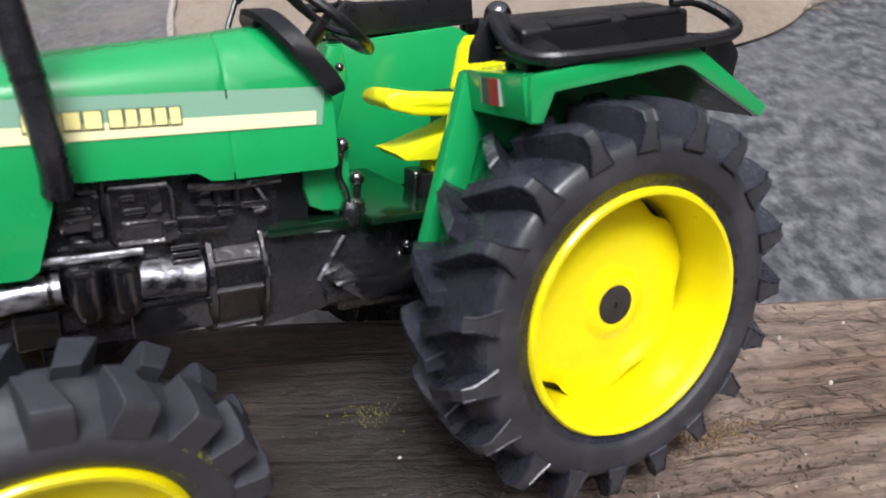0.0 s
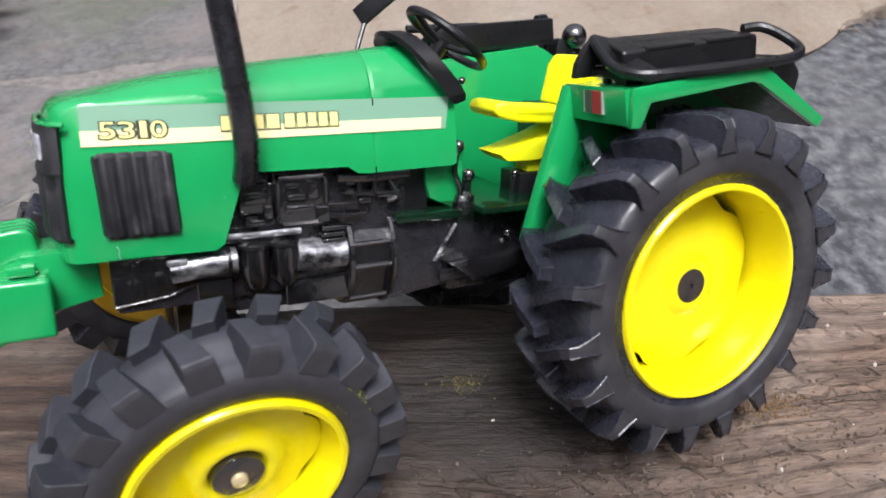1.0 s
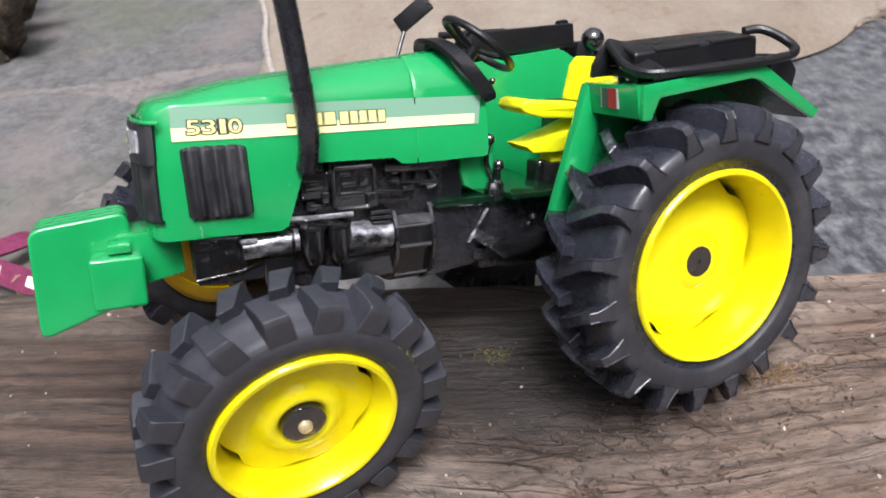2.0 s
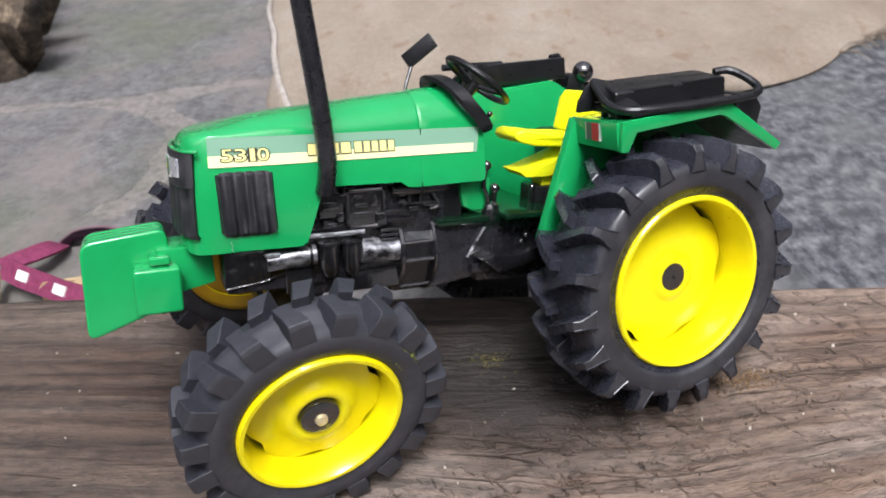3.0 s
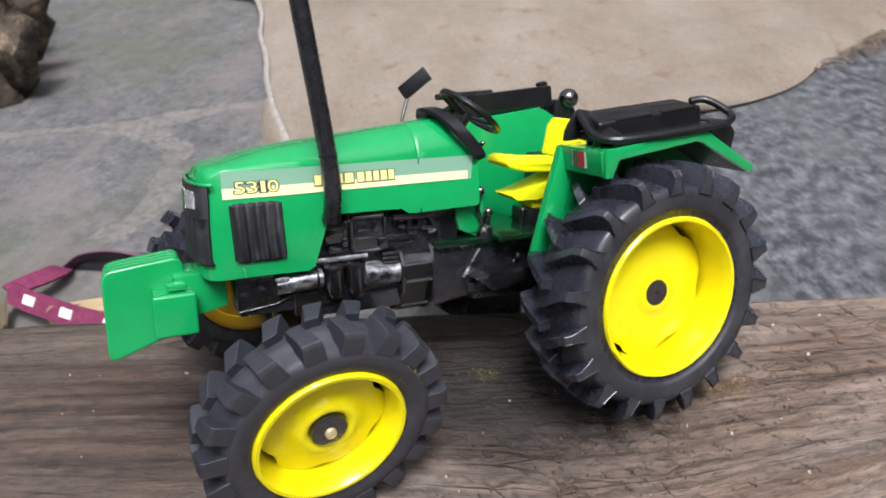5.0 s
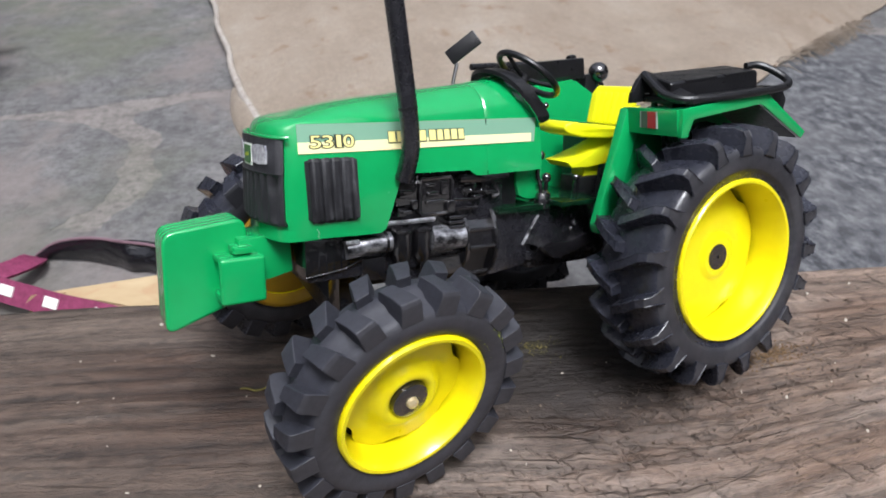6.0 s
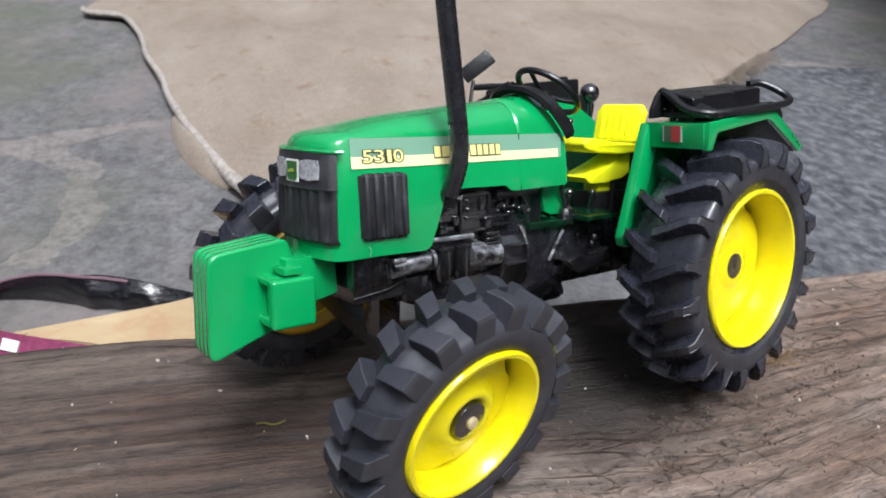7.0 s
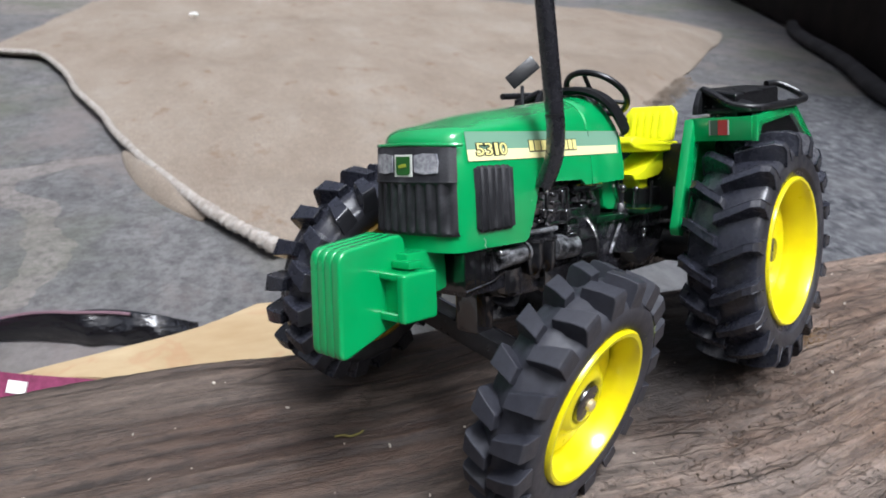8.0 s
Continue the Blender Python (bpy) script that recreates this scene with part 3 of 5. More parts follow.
flagstone([(-0.1, -0.34), (0.2, -0.36), (0.9, -0.39), (1.1, -0.9), (0.4, -1.3), (-0.5, -1.2), (-0.6, -0.6)], 0.0007, FLAG)


# plain rendered walls, added past all that is in view to block low sky light
k = Mat("grey_render", (0.15, 0.145, 0.135), 0.9)
k.color(k.ramp(k.noise(1.6, 6, 0.65), (0.35, (0.10, 0.098, 0.09)), (0.65, (0.19, 0.18, 0.165))))
k.bump(k.noise(60, 5), 0.4, 0.006)
RENDER_COAT = k.m
for name, x0, x1, y0, y1, high in (("unseen_wall_south", -3.4, 3.4, -3.0, -2.8, 2.0), ("unseen_wall_north", -3.4, 3.4, 3.4, 3.6, 2.3), ("unseen_wall_west", -3.4, -3.2, -2.8, 3.4, 2.3), ("unseen_wall_east", 3.2, 3.4, -2.8, 3.4, 2.3)):
    bm = bmesh.new()
    box(bm, x0, x1, y0, y1, 0.0, high, 0.01)
    tagged(new(name, mesh_of(name, bm, RENDER_COAT, 1)), "plain grey wall added out of view to block low sky light", "wall", kind="structure")


# the burlap sack -----------------------------------------------------------------
def build_sack():
    left = curve_points([(-0.016, 0.258, 0), (-0.058, 0.335, 0), (-0.078, 0.385, 0), (-0.136, 0.547, 0), (-0.203, 0.790, 0), (-0.262, 0.965, 0), (-0.335, 1.035, 0), (-0.305, 1.26, 0), (-0.25, 1.58, 0)], 12)
    right = curve_points([(0.262, 0.424, 0), (0.388, 0.474, 0), (0.474, 0.560, 0), (0.64, 0.712, 0), (0.85, 0.92, 0), (1.02, 1.09, 0), (1.06, 1.20, 0), (0.97, 1.40, 0), (0.55, 1.57, 0)], 12)
    bm = bmesh.new()
    cols = 60
    rows = []
    for i, (a, b) in enumerate(zip(left, right)):
        row = []
        for j in range(cols + 1):
            s = j / cols
            p = a.lerp(b, s)
            lift = 0.007 + 0.018 * max(0.0, min(1.0, (p.y - 0.42) / 0.4))
            q = Vector((p.x * 5, p.y * 5, 0))
            edge = min(1.0, (1 - s) * 9, 0.05 + s * 7)
            lift = 0.0042 + (lift - 0.0042) * edge
            z = lift + 0.012 * edge * noise.noise(q) + 0.004 * edge * noise.noise(q * 4)
            hem = max(0.0, 1 - s * 14)
            z += 0.004 * hem
            p = p + Vector((0.006 * noise.noise(q * 2), 0.006 * noise.noise(q * 2 + Vector((9, 0, 0))), 0))
            row.append(bm.verts.new((p.x, p.y, max(z, 0.0040))))
        rows.append(row)
    for a, b in zip(rows, rows[1:]):
        for j in range(cols):
            bm.faces.new((a[j], a[j + 1], b[j + 1], b[j]))
    hem_line = [r[0].co.copy() + Vector((-0.001, 0.0, 0.0028)) for r in rows]
    sack = tagged(new("burlap_sack", mesh_of("burlap_sack", bm, BURLAP, 1, 60)), "empty tan burlap sack spread flat over the flagstones, bleached hem", "sack")
    so = sack.modifiers.new("thick", "SOLIDIFY")
    so.thickness = 0.003
    so.offset = -1
    bm = bmesh.new()
    path = curve_points(hem_line[:73], 6)
    rad, gone = [], 0.0
    for i, p in enumerate(path):
        gone += (p - path[i - 1]).length if i else 0.0
        low = max(0.0, 1 - gone / 0.22)
        rad.append(0.0032 + 0.0012 * low + (0.0008 + 0.0012 * low) * abs(math.sin(gone * math.pi / (0.007 + 0.004 * low))) + 0.0012 * noise.noise(Vector((gone * 40, 0, 0))))
    tube(bm, path, rad, 10, flat=0.8)
    part("hem", bm, HEM, sack, "whitish rolled hem stitching", 1)
    # frayed threads along the far side
    rng = random.Random(21)
    bm = bmesh.new()
    for i in range(190):
        k = rng.gauss(31.0, 3.2)
        j = int(k)
        a = right[j].lerp(right[j + 1], k - j)
        p = Vector((a.x - 0.012 * rng.random(), a.y, 0.006))
        d = Vector((rng.uniform(0.3, 1.0), rng.uniform(-1.0, 0.1), 0)).normalized() * rng.uniform(0.008, 0.034)
        bendy = Vector((rng.uniform(-0.006, 0.006), rng.uniform(-0.006, 0.006), rng.uniform(0.001, 0.006)))
        tube(bm, [p, p + d * 0.5 + bendy, p + d + Vector((0, 0, -0.003))], [0.0008, 0.0006, 0.0003], 5)
    part("fringe", bm, BURLAP, sack, "frayed brown threads", 1)
    # turned-up lower layer that shows under the hem
    bm = bmesh.new()
    path = curve_points([(-0.130, 0.515, 0.004), (-0.113, 0.450, 0.004), (-0.090, 0.388, 0.004), (-0.062, 0.338, 0.003)], 6)
    tube(bm, path, [0.003 + 0.010 * math.sin(math.pi * i / (len(path) - 1)) for i in range(len(path))], 12, flat=0.32)
    part("under_layer", bm, BURLAP, sack, "folded lower layer of burlap", 1)
    return sack


build_sack()

# strap, pale wood, log and tub ------------------------------------------------------


def ribbon(bm, path, width, thick, lean=0.0):
    """A flat band along a path; lean tips its width up (radians)."""
    pts = [Vector(p) for p in path]
    rows = []
    for i, p in enumerate(pts):
        d = (pts[min(i + 1, len(pts) - 1)] - pts[max(i - 1, 0)]).normalized()
        side = d.cross(Vector((0, 0, 1))).normalized()
        ln = lean[i] if isinstance(lean, list) else lean
        across = side * math.cos(ln) + Vector((0, 0, 1)) * math.sin(ln)
        nrm = across.cross(d)
        rows.append([bm.verts.new(p + across * a * width / 2 + nrm * b * thick / 2) for a, b in ((-1, -1), (1, -1), (1, 1), (-1, 1))])
    for a, b in zip(rows, rows[1:]):
        for j in range(4):
            bm.faces.new((a[j], a[(j + 1) % 4], b[(j + 1) % 4], b[j]))
    bm.faces.new(rows[0][::-1])
    bm.faces.new(rows[-1])
    return bm


strap = tagged(new("woven_strap"), "magenta woven strap with white squares, end taped glossy black", "strap")
strap.location = (-0.15, 0.15, 0.006)
inv = Matrix.Translation(-strap.location)


def strap_part(name, path, width, mat, label="", thick=0.0016, lean=0.0, up=None):
    bm = bmesh.new()
    ribbon(bm, path, width, thick, lean)
    bmesh.ops.transform(bm, matrix=inv, verts=bm.verts[:])
    return part(name, bm, mat, up or strap, label, 1)


# the taped end stands on its edge; height along its run
stand = [(-0.194, 0.191, 0.003), (-0.181, 0.1925, 0.011), (-0.163, 0.190, 0.0155), (-0.148, 0.185, 0.0178), (-0.133, 0.1795, 0.0186), (-0.113, 0.174, 0.0186), (-0.093, 0.1685, 0.0160), (-0.080, 0.170, 0.0095), (-0.071, 0.176, 0.0025)]
run = curve_points(stand, 8)
bm = bmesh.new()
rows = []
rungs = 9
for i, p in enumerate(run):
    front, back = [], []
    tape = max(0.0, min(1.0, (p.x + 0.145) / 0.02))
    for j in range(rungs):
        t = j / (rungs - 1)
        q = Vector((p.x * 90, t * 1.6, 0))
        out = 0.0006 + (0.0012 + 0.0028 * tape) * math.sin(math.pi * t) + 0.0034 * tape * noise.noise(q)
        front.append(bm.verts.new((p.x, p.y - out + 0.006 * tape * (t - 0.3), 0.0016 + p.z * t)))
        back.append(bm.verts.new((p.x, p.y + 0.0008 + 0.0016 * tape * math.sin(math.pi * t) + 0.006 * tape * (t - 0.3), 0.0016 + p.z * t)))
    rows.append(front + back[::-1])
for a, b in zip(rows, rows[1:]):
    for j in range(len(a)):
        bm.faces.new((a[j], a[(j + 1) % len(a)], b[(j + 1) % len(a)], b[j]))
bm.faces.new(rows[0])
bm.faces.new(rows[-1][::-1])
bmesh.ops.transform(bm, matrix=inv, verts=bm.verts[:])
part("taped_end", bm, TAPE, strap, "crumpled glossy black tape", 1, 50)
bm = bmesh.new()
tube(bm, [(p.x, p.y + 0.0008, 0.0018 + p.z) for p in run[:44]], 0.0010, 6)
bmesh.ops.transform(bm, matrix=inv, verts=bm.verts[:])
part("selvedge", bm, MAUVE, strap, "dull mauve woven edge", 1)
front_run = curve_points([(-0.2005, 0.1435, 0.0175), (-0.1928, 0.1393, 0.018), (-0.1808, 0.1331, 0.0175), (-0.1679, 0.1281, 0.0168), (-0.152, 0.1215, 0.0160), (-0.1371, 0.1168, 0.0150), (-0.122, 0.1126, 0.0136), (-0.109, 0.1091, 0.0115), (-0.095, 0.105, 0.009)], 6)
band = strap_part("webbing", front_run, 0.0135, WEBBING, "magenta webbing", 0.0018, -0.85)
back_run = curve_points([(-0.2005, 0.1435, 0.0185), (-0.1955, 0.1520, 0.0175), (-0.1895, 0.1630, 0.0155), (-0.1875, 0.1740, 0.0125), (-0.1895, 0.1830, 0.0085), (-0.194, 0.1905, 0.004)], 6)
turns = len(back_run) - 1
strap_part("webbing", back_run, 0.0135, WEBBING, "magenta webbing folded back", 0.0018, [-0.15 - 0.5 * i / turns for i in range(turns + 1)])
strap_part("tail", curve_points([(-0.2035, 0.151, 0.014), (-0.2030, 0.138, 0.012), (-0.197, 0.122, 0.005)], 5), 0.008, KHAKI, "khaki underside of the strap", 0.0018, -0.8)
for a, b, h in ((-0.1808, 0.1331, 0.0187), (-0.152, 0.1215, 0.0171), (-0.122, 0.1126, 0.0147)):
    strap_part("white_square", [(a - 0.0042, b + 0.0010, h + 0.0004), (a + 0.0042, b - 0.0022, h - 0.0004)], 0.0058, WHITE, lean=-0.85, thick=0.0016, up=band)

bm = bmesh.new()
prism(bm, [(p.x, p.y) for p in curve_points([(-0.168, 0.125, 0), (-0.148, 0.131, 0), (-0.115, 0.139, 0), (-0.070, 0.151, 0), (-0.030, 0.172, 0), (-0.022, 0.164, 0), (-0.020, 0.13, 0), (-0.028, 0.09, 0), (-0.05, 0.085, 0), (-0.085, 0.103, 0), (-0.12, 0.118, 0), (-0.15, 0.1245, 0)], 4)], 0.003, 0.019, axis="z")
bmesh.ops.bevel(bm, geom=[e for e in bm.edges if all(v.co.z > 0.018 for v in e.verts)], offset=0.004, segments=3, affect="EDGES")
tagged(new("wood_offcut", mesh_of("wood_offcut", bm, PALE_WOOD, 1)), "pale yellow stripped wood offcut lying behind the plank", "wood")

bm = bmesh.new()
tube(bm, curve_points([(-0.46, 0.50, 0.075), (-0.56, 0.66, 0.085), (-0.68, 0.86, 0.095)], 14), [0.02] + [0.085 + 0.01 * math.sin(i) for i in range(27)] + [0.03], 28)
lumpy(bm, 0.035, 0.05, 2)
lumpy(bm, 0.015, 0.018, 5)
tagged(new("rotten_log", mesh_of("rotten_log", bm, BARK, 1, 70)), "dark knobbly weathered log lying on the flagstones", "log")

tub = tagged(new("brown_tub"), "dark brown tub with a grey rim strip on the ground", "tub")
tub.location = (1.1, 0.9, 0.0)
inv = Matrix.Translation(-tub.location)
bm = bmesh.new()
prism(bm, [(0.875, 0.49), (1.075, 0.775), (1.235, 1.08), (1.30, 1.216), (1.49, 1.576), (1.58, 1.775), (1.75, 2.1), (2.2, 1.9), (1.6, 0.5), (1.2, 0.1), (0.80, 0.20)], 0.003, 0.58, axis="z", bevel=0.02)
bmesh.ops.transform(bm, matrix=inv, verts=bm.verts[:])
part("body", bm, DARK_BROWN, tub, "", 1)
bm = bmesh.new()
tube(bm, curve_points([(0.75, 0.10, 0.016), (0.845, 0.495, 0.016), (1.03, 0.783, 0.016), (1.195, 1.070, 0.016), (1.43, 1.36, 0.016), (1.62, 1.78, 0.016), (1.78, 2.1, 0.016)], 5), 0.013, 12, flat=0.75)
bmesh.ops.transform(bm, matrix=inv, verts=bm.verts[:])
part("rim_strip", bm, GREY_RUBBER, tub, "grey rubber rim strip", 1)


# the toy tractor: front is -x, the seen flank -y, up z; origin at the nose badge -----------
tractor = tagged(new("toy_tractor"), "green model tractor with yellow wheels standing across a weathered plank", "toy tractor")
tractor.matrix_world = pose(0.0, 0.0, 0.1576, -14.88, 9.94, 26.97)


# hood
def hood_top(x):
    return float(np.interp(x, [-2, 3, 8, 15, 25, 36, 48, 62, 78, 84, 97, 110], [6.6, 9.2, 11.4, 13.4, 15.5, 17.0, 18.3, 19.9, 21.6, 22.5, 24.0, 24.4]))


def hood_shoulder(x):
    return float(np.interp(x, [0, 9, 47, 75, 104], [5.2, 10.6, 14.2, 16.2, 17.4]))


def hood_foot(x):
    return float(np.interp(x, [-5, 36, 38.0, 43.5, 45, 68, 71, 74, 77, 103, 105], [-25.5, -26.3, -25.0, -8.2, -7.2, -7.6, -7.6, -9.6, -9.8, -9.4, -8.0]))


def half_width(x):
    return float(np.interp(x, [8.5, 30, 60, 104], [18.2, 18.9, 17.8, 16.3]))


def front_x(y):
    return float(np.interp(abs(y), [0, 5, 10, 13.5, 16, 17.6, 18.2], [-0.8, -0.6, 0.2, 1.2, 2.6, 5.0, 8.2]))


def build_hood():
    near = [(x, -half_width(x)) for x in (104, 103, 100, 96, 90, 84, 80, 79.2, 78.4, 77, 74, 71, 68, 60, 52, 46, 45, 43.5, 42, 40, 38, 36, 30, 24, 18, 13, 10)]
    nose = [(front_x(y) + 0.9, y) for y in (-17.9, -17.2, -16.2, -14.6, -12.4, -9.5, -6.0, -3.0, 0.0)]
    line = near + nose
    line = line + [(x, -y) for x, y in line[-2::-1]]
    bm = bmesh.new()
    cols = []
    for x, y in line:
        s = 1 if y >= 0 else -1
        front = x < 9
        zs = hood_shoulder(x)
        zb = hood_foot(x)
        col = []
        for v in range(7):
            t = v / 6
            z = zb + ((zs - 1.0 if front else 9.85) - zb) * t
            lean = 0.0
            if z > -6:
                lean = 0.12 * (z + 6) ** 1.15 * 0.95
            else:
                lean = 0.06 * max(0, -16 - z)
            k = 1 - min(lean / max(abs(y), 6), 0.3)
            groove = 0.2 if abs(x - 79.2) < 0.3 else 0.0
            col.append((x if not front else x + 0.02 * (z + 20), (abs(y) * k - groove) * s, z))
        x1, y1, z1 = col[-1]
        tx = x if x > 12 else 12 - (12 - x) * 0.35
        tz = hood_top(tx)
        groove = 0.2 if abs(x - 79.2) < 0.3 else 0.0
        if front:
            for v in range(1, 9):
                a = v / 8 * math.pi / 2
                u = 1 - math.cos(a) ** 0.72
                col.append((x1 + (tx - x1) * u, y1 * (1 - u), z1 + (tz - z1) * math.sin(a) ** 0.85))
        else:
            # rounded shoulder that flattens towards the spine
            for v in range(1, 9):
                a = v / 8 * math.pi / 2
                u = 1 - math.cos(a) ** 0.85
                col.append((x + (tx - x) * u, (y1 - s * groove) * (1 - u), z1 + (tz - z1) * math.sin(a) ** 1.2 - groove))
        col = [(p[0] - (0.72 * max(0.0, p[2] - 8) if x > 90 else 0) * min(1, (x - 90) / 14), p[1], p[2]) for p in col]
        cols.append([bm.verts.new(p) for p in col])
    for a, b in zip(cols, cols[1:]):
        for j in range(len(a) - 1):
            bm.faces.new((a[j], a[j + 1], b[j + 1], b[j]))
    bmesh.ops.remove_doubles(bm, verts=bm.verts[:], dist=0.02)
    ob = part("hood", bm, GREEN, tractor, "glossy green hood", deg=24)
    so = ob.modifiers.new("thick", "SOLIDIFY")
    so.thickness = 0.0014
    so.offset = -1
    # chin tray that closes the hood underneath
    bm = bmesh.new()
    tray = [(36, -17.6), (9.5, -17.6)] + [(front_x(y) + 0.8, y) for y in (-17.2, -16.0, -14.0, -11.0, -7.0, 0.0)]
    prism(bm, tray + [(x, -y) for x, y in tray[-2::-1]], -26.2, -22.5, axis="z")
    part("chin", bm, GREEN, ob)
    return ob


hood = build_hood()

# nose lip that overhangs the grille
arc = [(front_x(y) + 0.25, y, 6.25 - 0.02 * abs(y)) for y in (-17.7, -16.6, -14.6, -12.0, -9.0, -5.0, 0.0)]
bm = bmesh.new()
tube(bm, curve_points(arc + [(x, -y, z) for x, y, z in arc[-2::-1]], 4), 0.6, 8)
part("lip", bm, GREEN, hood)


# grille: curved black panel with upright ribs
def build_grille():
    bm = bmesh.new()
    ys = np.linspace(-17.2, 17.2, 69)
    rows = []
    for z in (5.4, 4.8, -4.6, -5.0, -5.4, -5.9, -19.4, -20.2, -20.8):
        row = []
        for y in ys:
            d = 0.0
            if -19.5 < z < -5.5:
                d = 0.55 * math.cos(2 * math.pi * (y + 17.2) / 34.4 * 9) - 0.3
            elif z in (5.4, -20.8):
                d = -0.6
            elif z == -5.0:
                d = 0.35
            x = front_x(y) + 0.018 * (z + 20) - d - 0.4
            row.append(bm.verts.new((x, y * (1 - 0.0022 * (z + 20)), z)))
        rows.append(row)
    for a, b in zip(rows, rows[1:]):
        for j in range(len(ys) - 1):
            bm.faces.new((a[j], a[j + 1], b[j + 1], b[j]))
    ob = part("grille", bm, VENT_BLACK, tractor, "matt black ribbed grille", deg=50)
    so = ob.modifiers.new("thick", "SOLIDIFY")
    so.thickness = 0.0012
    so.offset = 0
    return ob


grille = build_grille()


def on_front(outline, out=0.5, thick=0.6):
    """A small plate that follows the curve of the grille; outline in (y, z)."""
    bm = bmesh.new()
    prism(bm, outline, 0, thick, axis="x")
    for v in bm.verts:
        v.co.x = front_x(v.co.y) + 0.018 * (v.co.z + 20) - out - v.co.x
    return bm


for s in (-1, 1):
    o = [(4.6, 3.0), (8.0, 3.6), (12.4, 3.4), (12.9, 1.2), (12.6, -2.2), (8.5, -2.6), (4.8, -2.0)]
    bm = on_front([(s * a, b) for a, b in o], 0.5, 0.9)
    part("headlight", bm, LENS, grille, "scuffed silver headlight")
badge = part("badge", on_front([(-3.7, 3.3), (3.7, 3.3), (3.7, -3.4), (-3.7, -3.4)], 0.7, 0.5), WHITE, grille, "square white badge with a green field")
part("badge_field", on_front([(-2.9, 2.7), (2.9, 2.7), (3.0, -2.0), (2.2, -2.9), (-2.2, -2.9), (-3.0, -2.0)], 1.2, 0.2), EMBLEM, badge)
part("badge_mark", on_front([(-1.7, -0.4), (1.4, -0.9), (1.9, -0.1), (-0.4, 0.6), (-1.4, 0.5)], 1.45, 0.12), PAINT_FLECK, badge)


def flank_y(x, z):
    lean = 0.12 * (z + 6) ** 1.15 * 0.95 if z > -6 else 0.06 * max(0, -16 - z)
    return half_width(x) - lean


def flank_plate(outline, side, out=0.25, thick=0.35, cuts=10):
    """A plate that lies on the hood's flank; outline in (x, z)."""
    bm = bmesh.new()
    prism(bm, outline, 0, thick, axis="y")
    if cuts:
        lo, hi = min(p[0] for p in outline), max(p[0] for p in outline)
        for i in range(1, cuts):
            x = lo + (hi - lo) * i / cuts
            bmesh.ops.bisect_plane(bm, geom=bm.verts[:] + bm.edges[:] + bm.faces[:], plane_co=(x, 0, 0), plane_no=(1, 0, 0))
    for v in bm.verts:
        v.co.y = side * (flank_y(v.co.x, v.co.z) + out + v.co.y)
    return bm


for s in (-1, 1):
    band = part("decal", flank_plate([(8.7, 0.9), (100.6, 1.0), (102.2, 9.6), (8.9, 9.7)], s, 0.1, 0.12, 16), DECAL, hood, "sage green sticker band with a cream stripe")
    part("stripe", flank_plate([(8.7, 0.9), (99.0, 1.2), (99.4, 4.2), (8.7, 4.3)], s, 0.26, 0.08, 16), CREAM, band)
    # maker's lettering as plain blocks
    x = 39.2
    for w in (3.0, 3.7, 3.6, 3.7, 0.0, 3.0, 2.6, 2.6, 2.8, 2.6):
        if w:
            a = x if s < 0 else 108 - x - w
            part("letter_block", flank_plate([(a, 2.9), (a + w, 2.9), (a + w, 6.9), (a, 6.9)], s, 0.36, 0.12, 0), OUTLINE, band)
            part("letter_block", flank_plate([(a + 0.2, 3.3), (a + w - 0.3, 3.3), (a + w - 0.3, 6.7), (a + 0.2, 6.7)], s, 0.49, 0.1, 0), LETTER, band)
        x += w + 0.22 if w else 0.7
    seam = [(78.95, -12.6), (79.3, -12.6), (79.3, 9.9), (78.95, 9.9)]
    part("seam", flank_plate(seam, s, 0.3, 0.06, 0), DARK_GREEN, hood, "dark joint across the hood")
    # ribbed side vent
    bm = bmesh.new()
    xs = np.linspace(10.8, 27.0, 49)
    rows = []
    for z in (-1.0, -1.8, -19.4, -20.4):
        rows.append([])
        for x in xs:
            cap = z in (-1.0, -20.4) or x in (xs[0], xs[-1])
            d = 0.2 if cap else 1.0 + 0.45 * math.cos(2 * math.pi * (x - 10.8) / 16.2 * 5)
            zz = z
            if cap and (x < 11.6 or x > 26.2):
                zz = z * 0.94 if z < -10 else z - 0.6
            rows[-1].append(bm.verts.new((x + (0.7 if z < -10 else 0.0), s * (flank_y(x, z) + d), zz)))
    for a, b in zip(rows, rows[1:]):
        for j in range(len(xs) - 1):
            bm.faces.new((a[j], a[j + 1], b[j + 1], b[j]))
    ob = part("side_vent", bm, VENT_BLACK, hood, "black ribbed side vent", deg=50)
    so = ob.modifiers.new("thick", "SOLIDIFY")
    so.thickness = 0.0012
    so.offset = 0


